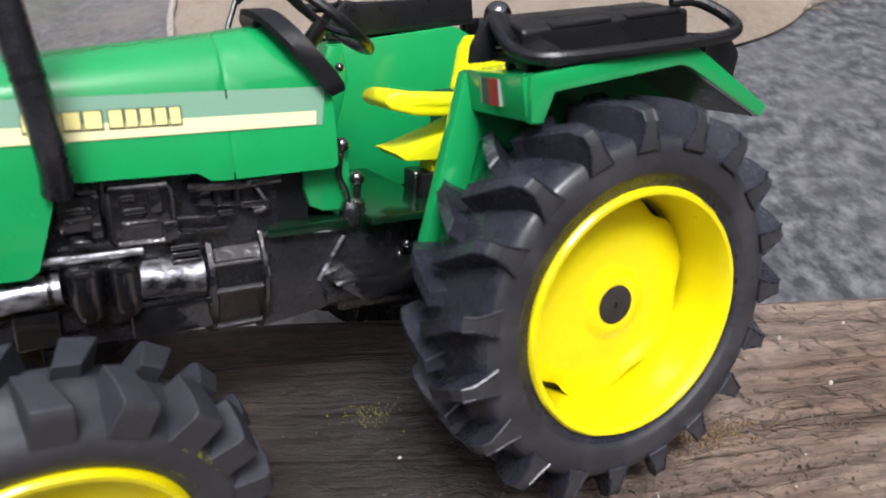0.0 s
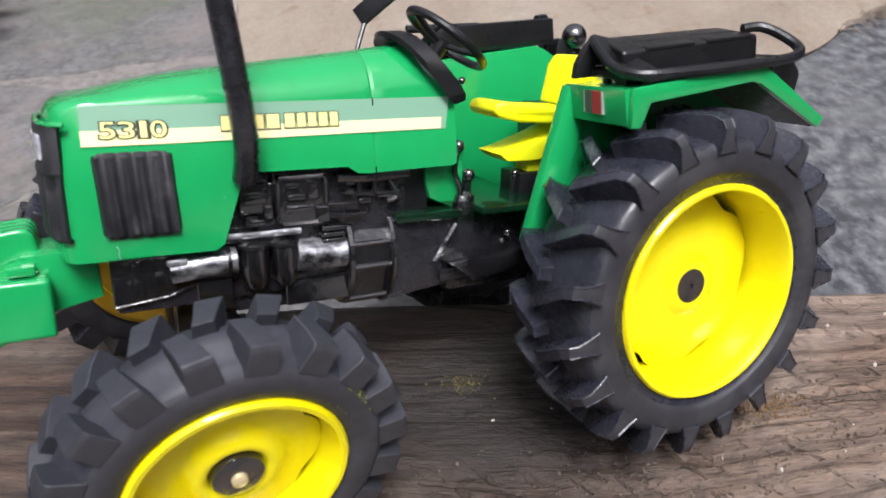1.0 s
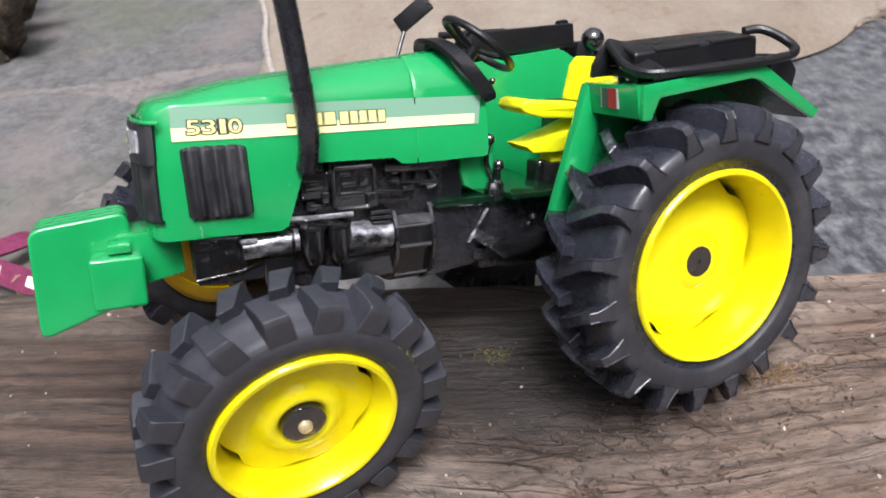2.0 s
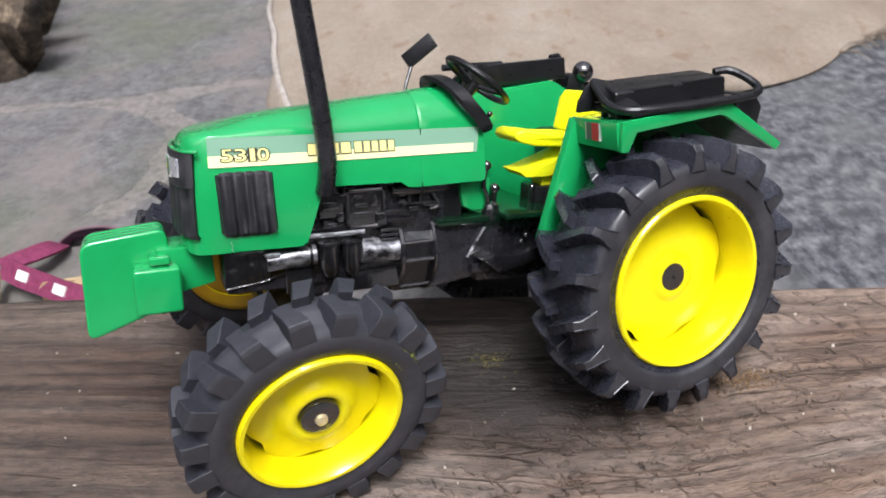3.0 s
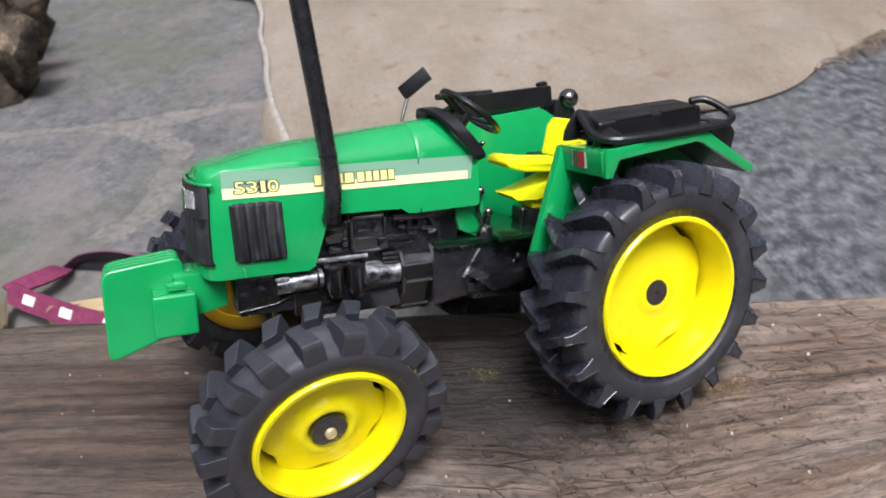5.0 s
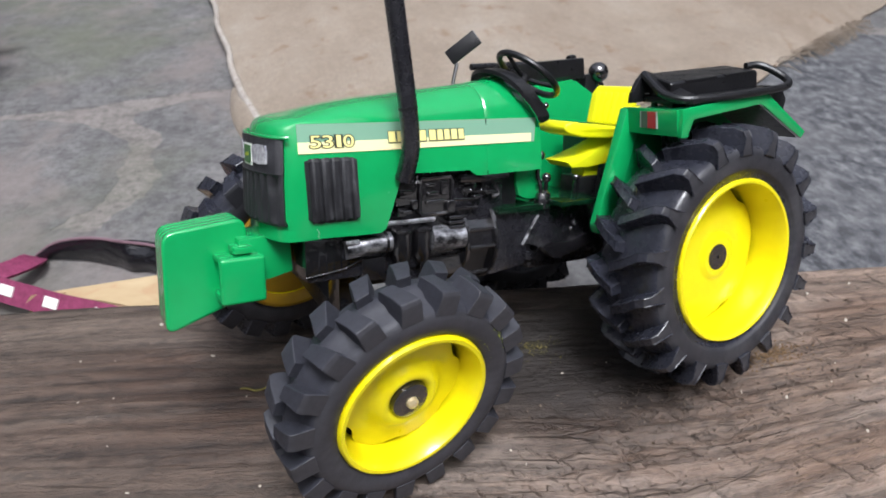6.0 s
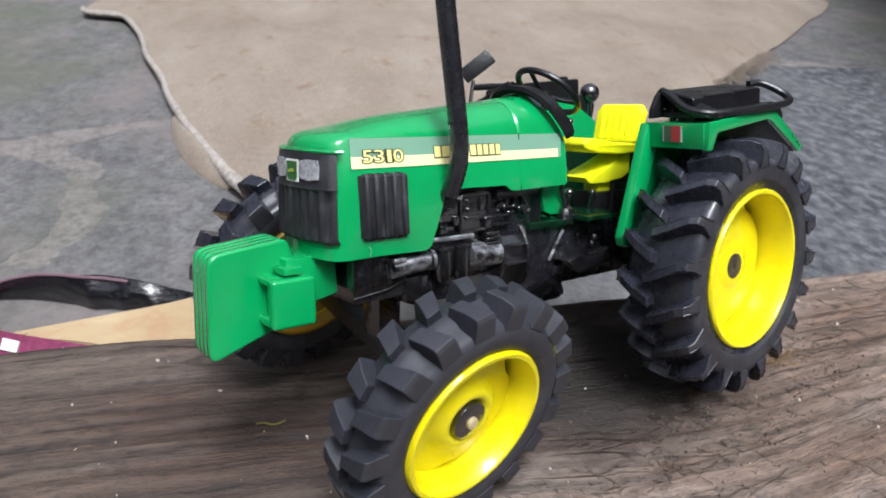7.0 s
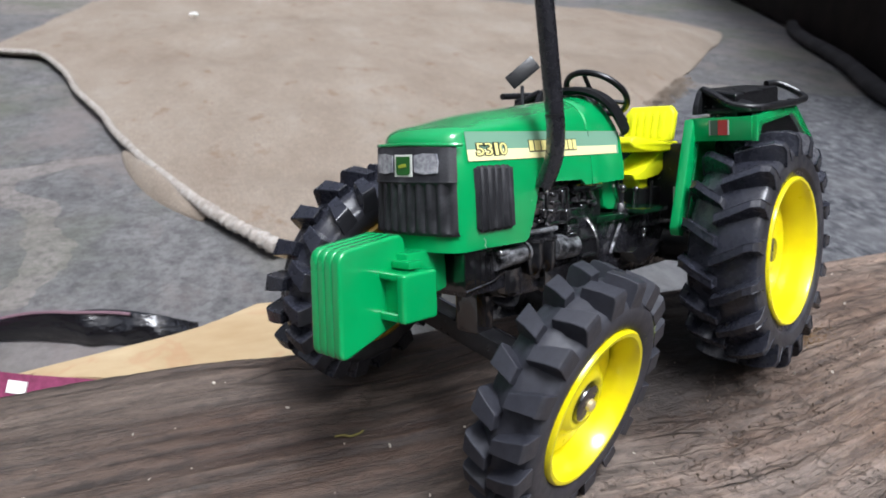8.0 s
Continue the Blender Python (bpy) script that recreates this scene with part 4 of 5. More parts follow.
def model_number(s, material, out, grow, drop):
    """Each digit stretched to the broad bold face of the sticker."""
    x0 = 12.6
    for digit, wide in (("5", 3.9), ("3", 3.9), ("1", 2.6), ("0", 4.0)):
        cu = bpy.data.curves.new("number", "FONT")
        cu.body = digit
        cu.size = 6.6
        cu.extrude = 0.06
        cu.offset = grow
        tmp = new("number", cu)
        me = bpy.data.meshes.new_from_object(tmp)
        bpy.data.objects.remove(tmp)
        bm = bmesh.new()
        bm.from_mesh(me)
        lo = Vector([min(v.co[i] for v in bm.verts) + grow for i in range(2)])
        hi = Vector([max(v.co[i] for v in bm.verts) - grow for i in range(2)])
        a = x0 if s < 0 else 40.0 - x0 - wide
        for v in bm.verts:
            t = (v.co.x - lo.x) / (hi.x - lo.x)
            x = a + (0.5 if digit == "1" else 0.0) + (t if s < 0 else 1 - t) * (1.5 if digit == "1" else wide - 0.5) + drop
            z = 2.5 + (v.co.y - lo.y) * 3.7 / (hi.y - lo.y) - drop
            v.co = Vector((x, s * (flank_y(x, z) + out + v.co.z), z))
        part("number", bm, material, hood, "model number on the hood")
        x0 += wide + 0.15


for s in (-1, 1):
    model_number(s, OUTLINE, 0.40, 0.32, 0.06)
    model_number(s, LETTER, 0.56, 0.0, 0.0)

# loose pale thread under the hood edge
bm = bmesh.new()
tube(bm, curve_points([(13.4, -18.9, -22.4), (13.9, -19.4, -23.6), (13.6, -19.2, -24.6), (14.1, -19.4, -25.6)], 5), 0.07, 6)
part("loose_thread", bm, FADED, hood, "pale thread hanging from the hood edge")

# dash hood round the steering column
bm = bmesh.new()
rows = []
side = [(103.6, -17.0, 9.6), (101.6, -16.9, 12.6), (97.8, -16.2, 17.0), (94.4, -14.2, 21.2), (91.8, -9.5, 24.6), (90.6, -4.0, 26.0), (90.2, 0.0, 26.3)]
arch = curve_points(side + [(x, -y, z) for x, y, z in side[-2::-1]], 4)
for i, p in enumerate(arch):
    t = math.sin(math.pi * i / (len(arch) - 1)) ** 2
    x, y, z = p
    wide = 4.4 + 1.2 * t
    rows.append([bm.verts.new(q) for q in ((x - wide * 0.55, y * 0.985, z - 0.8), (x - wide * 0.5, y * 1.02, z + 0.6), (x + wide * 0.5, y * 1.03, z + 0.9), (x + wide * 0.6, y * 0.97, z - 0.9), (x, y * 0.9, z - 2.2))])
for a, b in zip(rows, rows[1:]):
    for j in range(5):
        bm.faces.new((a[j], a[(j + 1) % 5], b[(j + 1) % 5], b[j]))
bm.faces.new(rows[0])
bm.faces.new(rows[-1][::-1])
dash = part("dash", bm, BLACK, tractor, "black dashboard surround", deg=45)
bm = bmesh.new()
prism(bm, [(-9.5, -9.0), (-9.8, 8.5), (-8.4, 16.5), (0, 21.0), (8.4, 16.5), (9.8, 8.5), (9.5, -9.0)], 94.0, 97.0, axis="x")
part("dash_panel", bm, BLACK, dash)
bm = bmesh.new()
ball(bm, (105.5, -15.5, 14.0), 1.1)
part("dash_knob", bm, GLOSS_BLACK, dash)

# steering wheel
axis = Vector((0.60, -0.06, 0.80)).normalized()
eu = Vector((0, 1, 0)) - axis * axis.y
eu.normalize()
ev = axis.cross(eu)
hub = Vector((107.5, -1.5, 25.0))
bm = bmesh.new()
tube(bm, [hub + 13.0 * (math.cos(2 * math.pi * i / 40) * eu + math.sin(2 * math.pi * i / 40) * ev) for i in range(40)], 1.25, 10, closed=True)
wheel = part("steering_wheel", bm, BLACK, tractor, "glossy black steering wheel")
for i in range(3):
    a = math.pi / 2 + i * 2 * math.pi / 3
    bm = bmesh.new()
    tube(bm, [hub - axis * 2.0, hub - axis * 1.4 + 6 * (math.cos(a) * eu + math.sin(a) * ev), hub + 12.6 * (math.cos(a) * eu + math.sin(a) * ev)], 0.9, 8)
    part("spoke", bm, BLACK, wheel)
bm = bmesh.new()
tube(bm, [hub - axis * 14, hub - axis * 2.5, hub - axis * 1.0], [2.0, 2.0, 2.6], 14)
part("column", bm, BLACK, wheel)

# mirror on a stalk, far flank
bm = bmesh.new()
tube(bm, curve_points([(86.5, 20.0, 14.0), (88.0, 21.5, 21.0), (91.5, 24.0, 29.0)], 5), 0.75, 8)
stalk = part("mirror_stalk", bm, BLACK, tractor, "thin black mirror stalk")
bm = bmesh.new()
m = Matrix.Translation((96.5, 27.5, 35.2)) @ Euler((radians(-8), radians(-38), radians(-38))).to_matrix().to_4x4()
box(bm, -7.2, 7.2, -0.8, 0.8, -3.2, 3.2, 0.5, 2, m)
part("mirror", bm, BLACK, stalk, "black rectangular mirror back")
bm = bmesh.new()
tube(bm, [(120.2, 57, 27.8), (150, 57, 29.4)], 1.5, 10)
part("grab_bar", bm, BLACK, tractor)

# exhaust
bm = bmesh.new()
tube(bm, curve_points([(43.6, -19.8, -8.5), (43.9, -21.6, -4.5), (43.7, -24.0, 1.0), (42.9, -25.2, 8.0), (42.0, -25.4, 15.0), (40.0, -25.1, 30.0), (35.6, -24.8, 60.0), (31.6, -24.5, 88.0)], 6), 3.05, 18)
exhaust = part("exhaust_pipe", bm, SATIN_BLACK, tractor, "black exhaust pipe, scratched, kinked at the foot", deg=60)
bm = bmesh.new()
tube(bm, [(42.1, -25.4, 14.0), (41.95, -25.4, 15.0)], 3.12, 18)
part("exhaust_collar", bm, BLACK, exhaust)

# cowl, floor and drive line
bm = bmesh.new()
prism(bm, [(96.2, -4), (109, -4), (109, -18.5), (106.5, -21.8), (101.4, -21.5), (98.0, -20.0), (96.6, -15)], -11.0, 12.5, bevel=1.2)
part("cowl", bm, GREEN, tractor, "green cowl below the dash")
bm = bmesh.new()
box(bm, 86, 98, -9.5, 10, -25, -6, 0.8)
part("bulkhead", bm, BLACK, tractor, "black bulkhead behind the engine")
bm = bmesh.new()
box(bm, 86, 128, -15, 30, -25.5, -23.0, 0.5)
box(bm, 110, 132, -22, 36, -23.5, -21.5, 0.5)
part("floor_plate", bm, DARK_GREEN, tractor, "dark green footplate")

bm = bmesh.new()
box(bm, 30, 90, -11.5, 11.5, -42, -5, 1.0)
box(bm, 12, 32, -12.5, 12.5, -42, -26, 1.2)
engine = part("engine_block", bm, SATIN_BLACK, tractor, "satin black moulded engine block")
rng = random.Random(4)


def lug(x0, x1, z0, z1, d0, d1, name="casting", mat=GLOSS_BLACK, bev=0.7):
    bm = bmesh.new()
    box(bm, x0, x1, -d1, -d0, z0, z1, min(bev, 0.45 * (z1 - z0)), 3)
    return part(name, bm, mat, engine)


def pipe(points, r, name="pipe", mat=GLOSS_BLACK, n=10):
    bm = bmesh.new()
    tube(bm, curve_points(points, 4), r, n)
    return part(name, bm, mat, engine)


# injection pump, filters and covers on the seen flank
lug(42.5, 51.0, -18.6, -10.6, 11, 15.6)
lug(43.6, 49.4, -16.0, -13.2, 15.2, 16.6)
lug(44.0, 47.5, -22.6, -19.2, 11, 15.0)
lug(48.6, 51.0, -19.8, -16.6, 14.6, 16.6)
lug(52.4, 65.4, -22.6, -9.6, 11, 14.8)
cover_line = [(53.0, -10.0), (64.6, -9.8), (65.3, -11.0), (65.2, -21.4), (64.2, -22.5), (53.6, -22.5), (52.5, -21.4), (52.4, -11.2)]
bm = bmesh.new()
tube(bm, [(x, -14.9, z) for x, z in cover_line], 0.75, 8, closed=True)
part("cover_rim", bm, GLOSS_BLACK, engine)
for x0, z0 in ((43.2, -11.2), (50.4, -11.2), (43.2, -17.9)):
    bm = bmesh.new()
    ball(bm, (x0, -15.7, z0), 0.7, 8, 6)
    part("bolt", bm, GLOSS_BLACK, engine)
lug(55.2, 59.8, -15.9, -14.5, 14.4, 15.9)
lug(54.6, 62.2, -18.8, -17.4, 14.4, 15.9)
lug(55.0, 58.0, -12.8, -11.6, 14.4, 15.9)
lug(62.8, 66.2, -22.4, -18.0, 14.4, 16.4)
lug(60.6, 63.4, -16.0, -10.8, 14.4, 15.8)
for z in (-20.6, -13.6):
    lug(45.0, 48.4, z - 0.6, z + 0.6, 15.0, 16.9)
pipe([(66.2, -14.4, -18.2), (70, -14.6, -18.4), (74.4, -14.4, -18.6)], 0.6)
lug(75.0, 78.8, -18.8, -17.2, 11, 14.8)
pipe([(66.0, -13.4, -21.4), (72, -13.6, -21.8), (77.0, -13.2, -22.0)], 0.7)
pipe([(69, -14.0, -11.0), (80, -14.2, -11.4), (90, -13.6, -11.0)], 1.5)
pipe([(70.5, -12.8, -15.6), (78, -13.0, -16.2), (86, -12.8, -16.6)], 0.7)
pipe([(75.5, -12.6, -10.5), (75.6, -12.9, -16.0)], 1.2)
pipe([(80.0, -12.6, -10.5), (80.0, -12.9, -16.2)], 1.0)
pipe([(84.5, -12.4, -13), (86.5, -13.8, -17.5), (83.5, -13.4, -18.6)], 0.9)
lug(80.5, 86.0, -17.6, -15.9, 11, 14.5)
pipe([(51.4, -12.5, -20), (51.6, -14.2, -12), (51.8, -13.5, -8)], 0.7)
for z in (-10.2, -12.6, -15.0):
    lug(71.5, 74.0, z - 0.8, z + 0.8, 11, 13.6, bev=0.3)
# oil rail, starter and cylinders lower down
pipe([(34.0, -14.8, -24.0), (48, -15.2, -24.2), (58.2, -15.0, -24.2)], 0.85, "oil_rail", GLINT_SILVER)
pipe([(25.0, -13.2, -31.6), (33.0, -13.6, -30.9), (41.2, -13.8, -30.6)], 3.5, "starter_motor", GLINT_SILVER, 18)
pipe([(38.6, -13.8, -30.6), (39.6, -13.8, -30.6)], 3.8, "band", GLOSS_BLACK, 18)
lug(24.0, 29.0, -29.6, -28.0, 13, 17.2, mat=GLINT_SILVER)
for x, r in ((46.0, 3.7), (54.0, 3.5)):
    # tapering cup with a domed lid and a rounded foot
    bm = bmesh.new()
    lathe(bm, [(0, 0.9), (r * 0.7, 0.8), (r * 1.12, 0.2), (r * 1.15, -0.8), (r, -1.2), (r, -7.5), (r * 0.86, -10.5), (r * 0.5, -12.2), (0, -12.6)], 20)
    bmesh.ops.transform(bm, matrix=Matrix.Translation((x, -13.6, -27.0)) @ Matrix.Rotation(radians(90), 4, "X"), verts=bm.verts[:])
    part("filter_cup", bm, GLOSS_BLACK, engine)
lug(43.0, 57.0, -27.6, -26.6, 11, 15.0)
pipe([(57.0, -13.4, -31.4), (63.0, -13.6, -31.7), (70.5, -13.6, -32.0)], 4.4, "fuel_filter", GLINT_SILVER, 20)
pipe([(61.4, -13.5, -31.6), (62.4, -13.5, -31.6)], 4.7, "band", GLINT_SILVER, 20)
for i in range(4):
    lug(63.8, 70.3, -24.9 - i * 1.75, -23.7 - i * 1.75, 11, 16.6 - 0.1 * i, bev=0.5)
lug(31.0, 40.0, -44.0, -35.5, 9, 13.5)
lug(54.0, 72.0, -46.0, -38.5, 9, 13.0)
bm = bmesh.new()
tube(bm, [(11.5, -13.0, -39.9), (24.5, -13.0, -38.5), (31.0, -13.0, -36.2)], 0.4, 6)
part("edge_bead", bm, GLOSS_BLACK, engine)
bm = bmesh.new()
prism(bm, [(31, -40), (73, -40), (72, -45.5), (60, -47.0), (36, -46.5), (31, -44)], -10.0, 11.0, bevel=1.0)
part("oil_pan", bm, SATIN_BLACK, engine, "black oil pan under the engine")
bm = bmesh.new()
prism(bm, [(11.3, -27.4), (27, -28), (31, -31), (31.5, -36.2), (25, -38.6), (11.3, -40.2)], -13, 13, bevel=0.7)
part("front_support", bm, GLOSS_BLACK, engine, "glossy black front bolster")
bm = bmesh.new()
for i in range(5):
    pipe_at = 16 + i * 2.6
    tube(bm, [(pipe_at, -12.9, -28.6), (pipe_at, -12.9, -38.6)], 0.3, 6)
part("rib", bm, GLOSS_BLACK, engine)

# clutch bell: a faceted drum with paired ribs
facets = [radians(a + 72 * k) for k in range(5) for a in (-2, 22)]
drum = [(-math.sin(a) * 15.6, math.cos(a) * 15.6 - 35.5) for a in facets]
bm = bmesh.new()
prism(bm, drum, 73.4, 84.0, axis="x")
bell = part("clutch_bell", bm, GLOSS_BLACK, tractor, "glossy black ribbed clutch housing", deg=10)
for y, z in drum:
    bm = bmesh.new()
    tube(bm, [(73.0, y, z), (84.2, y, z)], 0.8, 8)
    part("rib", bm, GLOSS_BLACK, bell)
for x0, x1, r in ((71.4, 73.6, 15.9), (83.8, 85.6, 17.0)):
    bm = bmesh.new()
    lathe(bm, [(0, x0), (r - 0.5, x0), (r, x0 + 0.5), (r, x1 - 0.5), (r - 0.5, x1), (0, x1)], 48)
    bmesh.ops.transform(bm, matrix=Matrix.Translation((0, 0, -35.5)) @ Matrix.Rotation(radians(-90), 4, "Z"), verts=bm.verts[:])
    part("flange", bm, GLOSS_BLACK, bell, deg=30)
bm = bmesh.new()
prism(bm, [(84, -24.0), (104, -25.6), (131, -24.5), (131, -48), (104, -46.5), (84, -49)], -12.5, 12.5, bevel=1.2)
box(bm, 104, 190, -10.5, 10.5, -50, -25, 2.0)
box(bm, 100, 134, -14.5, 14.5, -45, -41, 1.0)
gearbox = part("gearbox", bm, SATIN_BLACK, tractor, "satin black gearbox housing")
bm = bmesh.new()
tube(bm, [(85.4, -12.4, -25.0), (106.0, -12.6, -25.9)], 0.7, 8)
part("edge_bead", bm, GLOSS_BLACK, gearbox)
bm = bmesh.new()
tube(bm, [(98.5, -13.6, -38.5), (105.5, -13.9, -27.5)], 0.65, 8)
part("link_rod", bm, GLINT_SILVER, gearbox, "bare metal link rod")
bm = bmesh.new()
prism(bm, [(101, -38), (106, -36), (116, -37), (124, -35), (128, -38), (120, -42), (108, -43)], -22, -12, bevel=0.6)
lumpy(bm, 0.8, 4.0, 3)
part("step", bm, GLOSS_BLACK, gearbox, "rough glossy black step")
bm = bmesh.new()
ball(bm, (122, -16, -31.5), 1.3)
ball(bm, (119.5, -17, -33.5), 1.0)
part("bolt", bm, GLOSS_BLACK, gearbox)
bm = bmesh.new()
tube(bm, [(159.8, -36, -41.5), (152.8, 52, -38.9)], 9.0, 24)
part("rear_axle", bm, BLACK, gearbox)

# gear levers
bm = bmesh.new()
tube(bm, curve_points([(107.5, -12.5, -24.5), (107.0, -12.8, -17), (105.3, -12.6, -12), (106.3, -12.2, -6)], 5), 0.85, 8)
ball(bm, (106.5, -12.2, -4.8), 1.9)
part("gear_lever", bm, GLOSS_BLACK, tractor, "black gear lever with ball knob")
bm = bmesh.new()
tube(bm, curve_points([(109.5, -12.3, -24.5), (110.0, -12.0, -18.5), (110.2, -12.0, -15)], 5), [2.2] * 5 + [1.0] * 6, 10)
ball(bm, (110.2, -12.0, -13.6), 2.0)
part("gear_lever", bm, GLOSS_BLACK, tractor, "short black gear lever with ball knob")
bm = bmesh.new()
lathe(bm, [(0, 3.0), (2.2, 2.8), (2.9, 1.0), (3.2, -2.0), (3.2, -3.0), (0, -3.0)], 20)
bmesh.ops.transform(bm, matrix=Matrix.Translation((108.3, -12.2, -22.0)) @ Matrix.Rotation(radians(90), 4, "X"), verts=bm.verts[:])
part("lever_boot", bm, GLOSS_BLACK, tractor, "black lever boot")
bm = bmesh.new()
for x, y, h in ((113, -4, 7), (116, 4, 6), (128, -8, 8)):
    tube(bm, [(x, y, -23), (x + 0.6, y - 0.5, -23 + h)], 0.9, 8)
    ball(bm, (x + 0.6, y - 0.5, -23 + h), 1.4)
part("pedal", bm, GLOSS_BLACK, tractor, "small black pedals on the footplate")

# seat
sy = -3.2
bm = bmesh.new()
prism(bm, [(sy - 11.6, 5.2), (sy - 12.0, 17.5), (sy - 9.5, 20.6), (sy + 9.5, 20.6), (sy + 12.0, 17.5), (sy + 11.6, 5.2)], 147.5, 151.5, axis="x", bevel=1.2, seg=3)
for v in bm.verts:
    v.co.x += 0.22 * (v.co.z - 5)
seat = part("backrest", bm, SEAT_YELLOW, tractor, "lemon yellow ribbed seat back")
for i in range(5):
    bm = bmesh.new()
    y = sy - 7.0 + i * 3.5
    box(bm, -0.7, 0.6, y - 1.15, y + 1.15, 0, 11.8, 0.5, 2, Matrix.Translation((147.4, 0, 6.6)) @ Matrix.Rotation(radians(12.4), 4, "Y"))
    part("rib", bm, SEAT_YELLOW, seat)
bm = bmesh.new()
o = [(118.6, 4.6), (119.6, 6.8), (122.5, 7.4), (134, 5.6), (148, 4.8), (157, 5.2), (159, 3.0), (157, 1.0), (140, 0.4), (127, 1.2), (120.5, 2.8)]
prism(bm, o, sy - 10.5, sy + 10.5, bevel=1.1, seg=3)
for v in bm.verts:
    if v.co.x < 130:
        v.co.y = sy + (v.co.y - sy) * (1 - 0.02 * (130 - v.co.x))
part("seat", bm, SEAT_YELLOW, tractor, "lemon yellow seat cushion")
bm = bmesh.new()
prism(bm, [(121.5, -8.4), (126, -7.6), (138, -3.6), (150, 1.2), (158, 1.2), (155, -5.5), (146, -9.8), (134, -11.2), (125, -11.0)], sy - 7.0, sy + 7.0, bevel=0.9)
part("seat_base", bm, SEAT_YELLOW, tractor, "lemon yellow seat base")
bm = bmesh.new()
box(bm, 134, 142, sy - 4, sy + 4, -15.5, -9.5, 0.8)
part("seat_post", bm, SEAT_YELLOW, tractor)
bm = bmesh.new()
box(bm, 130, 152, sy - 6, sy + 6, -25, -15, 1.0)
box(bm, 150, 185, -26, 26, -30, 4, 2.0)
tube(bm, [(139, sy - 7, -24), (139.5, sy - 7, -12)], 0.8, 8)
part("seat_bracket", bm, BLACK, tractor, "black bracket and housing behind the seat")
bm = bmesh.new()
box(bm, 141, 146.5, -21, -19.5, -21.5, -14.5, 0.3)
part("price_tag", bm, GREY_CARD, tractor, "small scuffed white patch")


# fenders with tool trays
def fender(s):
    def flip(bm):
        if s > 0:
            # the far one sits wider, further forward and higher
            for v in bm.verts:
                v.co = Vector((v.co.x - 9.0, 6.5 - v.co.y, v.co.z + 3.5))
        return bm
    def slump(bm):
        # the box sinks and creeps forward towards its outer side
        for v in bm.verts:
            t = max(0.0, (-32.5 - v.co.y) / 15.5)
            k = (v.co.x - 138) / 44
            v.co.z -= t * (3.2 - 1.3 * k)
            v.co.x -= t * 4.4 * (1 - k)
        return bm
    top = [(131.0, 13.6), (150, 16.2), (173.5, 19.2), (176.5, 18.4), (202.0, 4.8)]
    under = [(201.5, 2.8), (175.5, 16.2), (173.0, 17.0), (150, 14.0), (133.0, 11.6)]
    bm = bmesh.new()
    prism(bm, top + under, -55.5, -31.0, bevel=0.4)
    shell = part("fender", flip(bm), GREEN, tractor, "glossy green rear fender")
    bm = bmesh.new()
    prism(bm, [(129.6, 13.9), (133.4, 13.9), (133.4, 5.2), (131.4, 4.6)], -55.5, -31.0, bevel=0.4)
    part("front_face", flip(bm), GREEN, shell)
    bm = bmesh.new()
    lip = [(131.0, 14.2), (150, 16.8), (173.6, 19.8), (177.0, 19.0), (202.8, 4.6), (200.6, 2.0), (175.2, 14.6), (172.2, 15.4), (150, 12.4), (137.0, 10.7), (134.4, 4.4), (131.4, 4.4)]
    prism(bm, lip, -57.2, -55.2, bevel=0.35)
    part("outer_lip", flip(bm), GREEN, shell)
    bm = bmesh.new()
    prism(bm, [(129.6, 13.6), (134.5, 13.6), (136, 4), (126.0, -30.5), (122.5, -33.4), (119.0, -32.6), (117.8, -29.5)], -33.0, -29.0, bevel=0.9)
    part("leg", flip(bm), GREEN, shell)
    bm = bmesh.new()
    wall = [(132, 13.4), (174, 18.4), (201.5, 4.0), (202, -14), (186, -32), (150, -32), (124, -31)]
    prism(bm, wall, -31.2, -29.6, bevel=0.3)
    part("inner_wall", flip(bm), GREEN, shell)
    # thin black sheet added to darken the fender's green underside
    bm = bmesh.new()
    prism(bm, [(175.5, 15.9), (200.9, 2.6), (200.5, 2.0), (175.2, 15.2)], -54.9, -31.4)
    part("under_sheet", flip(bm), BLACK, shell, "black sheet added under the fender slope")
    # sticker on the front face
    for y0, y1, mat in ((-46.9, -46.5, FADED), (-46.4, -42.7, RED), (-42.6, -39.7, PATCH), (-39.6, -39.2, FADED)):
        bm = bmesh.new()
        prism(bm, [(130.2, 12.8), (131.3, 12.8), (131.8, 7.0), (130.9, 7.0)], y0, y1)
        for v in bm.verts:
            v.co.x -= 0.75
        part("sticker", flip(bm), mat, shell)
    # tray: plate, ribbed box and loop rail
    bm = bmesh.new()
    ring = curve_points([(136, -33.5, 25.6), (134.2, -39, 22.8), (133.2, -46, 18.9), (134.6, -52.5, 17.4), (140, -56, 17.5), (150, -57.4, 18.2), (165, -58, 19.5), (178, -58.2, 20.8), (187, -57.4, 22.2), (190.5, -54.5, 24.4), (189.0, -49.5, 27.6), (186.0, -45.0, 29.6), (181, -43.0, 29.0)], 6)
    tube(bm, ring, 1.45, 10)
    part("rail", flip(bm), BLACK, shell, "black loop rail round the tool box")
    bm = bmesh.new()
    prism(bm, [(136, 15.6), (184, 20.0), (184.5, 21.6), (136, 17.6)], -57.0, -33.0, bevel=0.6)
    part("tray", flip(bm), BLACK, shell, "black plastic tray")
    bm = bmesh.new()
    prism(bm, [(140.0, 16.4), (183.0, 20.9), (182.0, 29.6), (138.5, 26.0)], -48.0, -32.5, bevel=1.3, seg=3)
    tool = part("tool_box", flip(slump(bm)), BLACK, shell, "black ribbed tool box")
    for x in (145.5, 164.5):
        for y in (-46.5, -39.5):
            bm = bmesh.new()
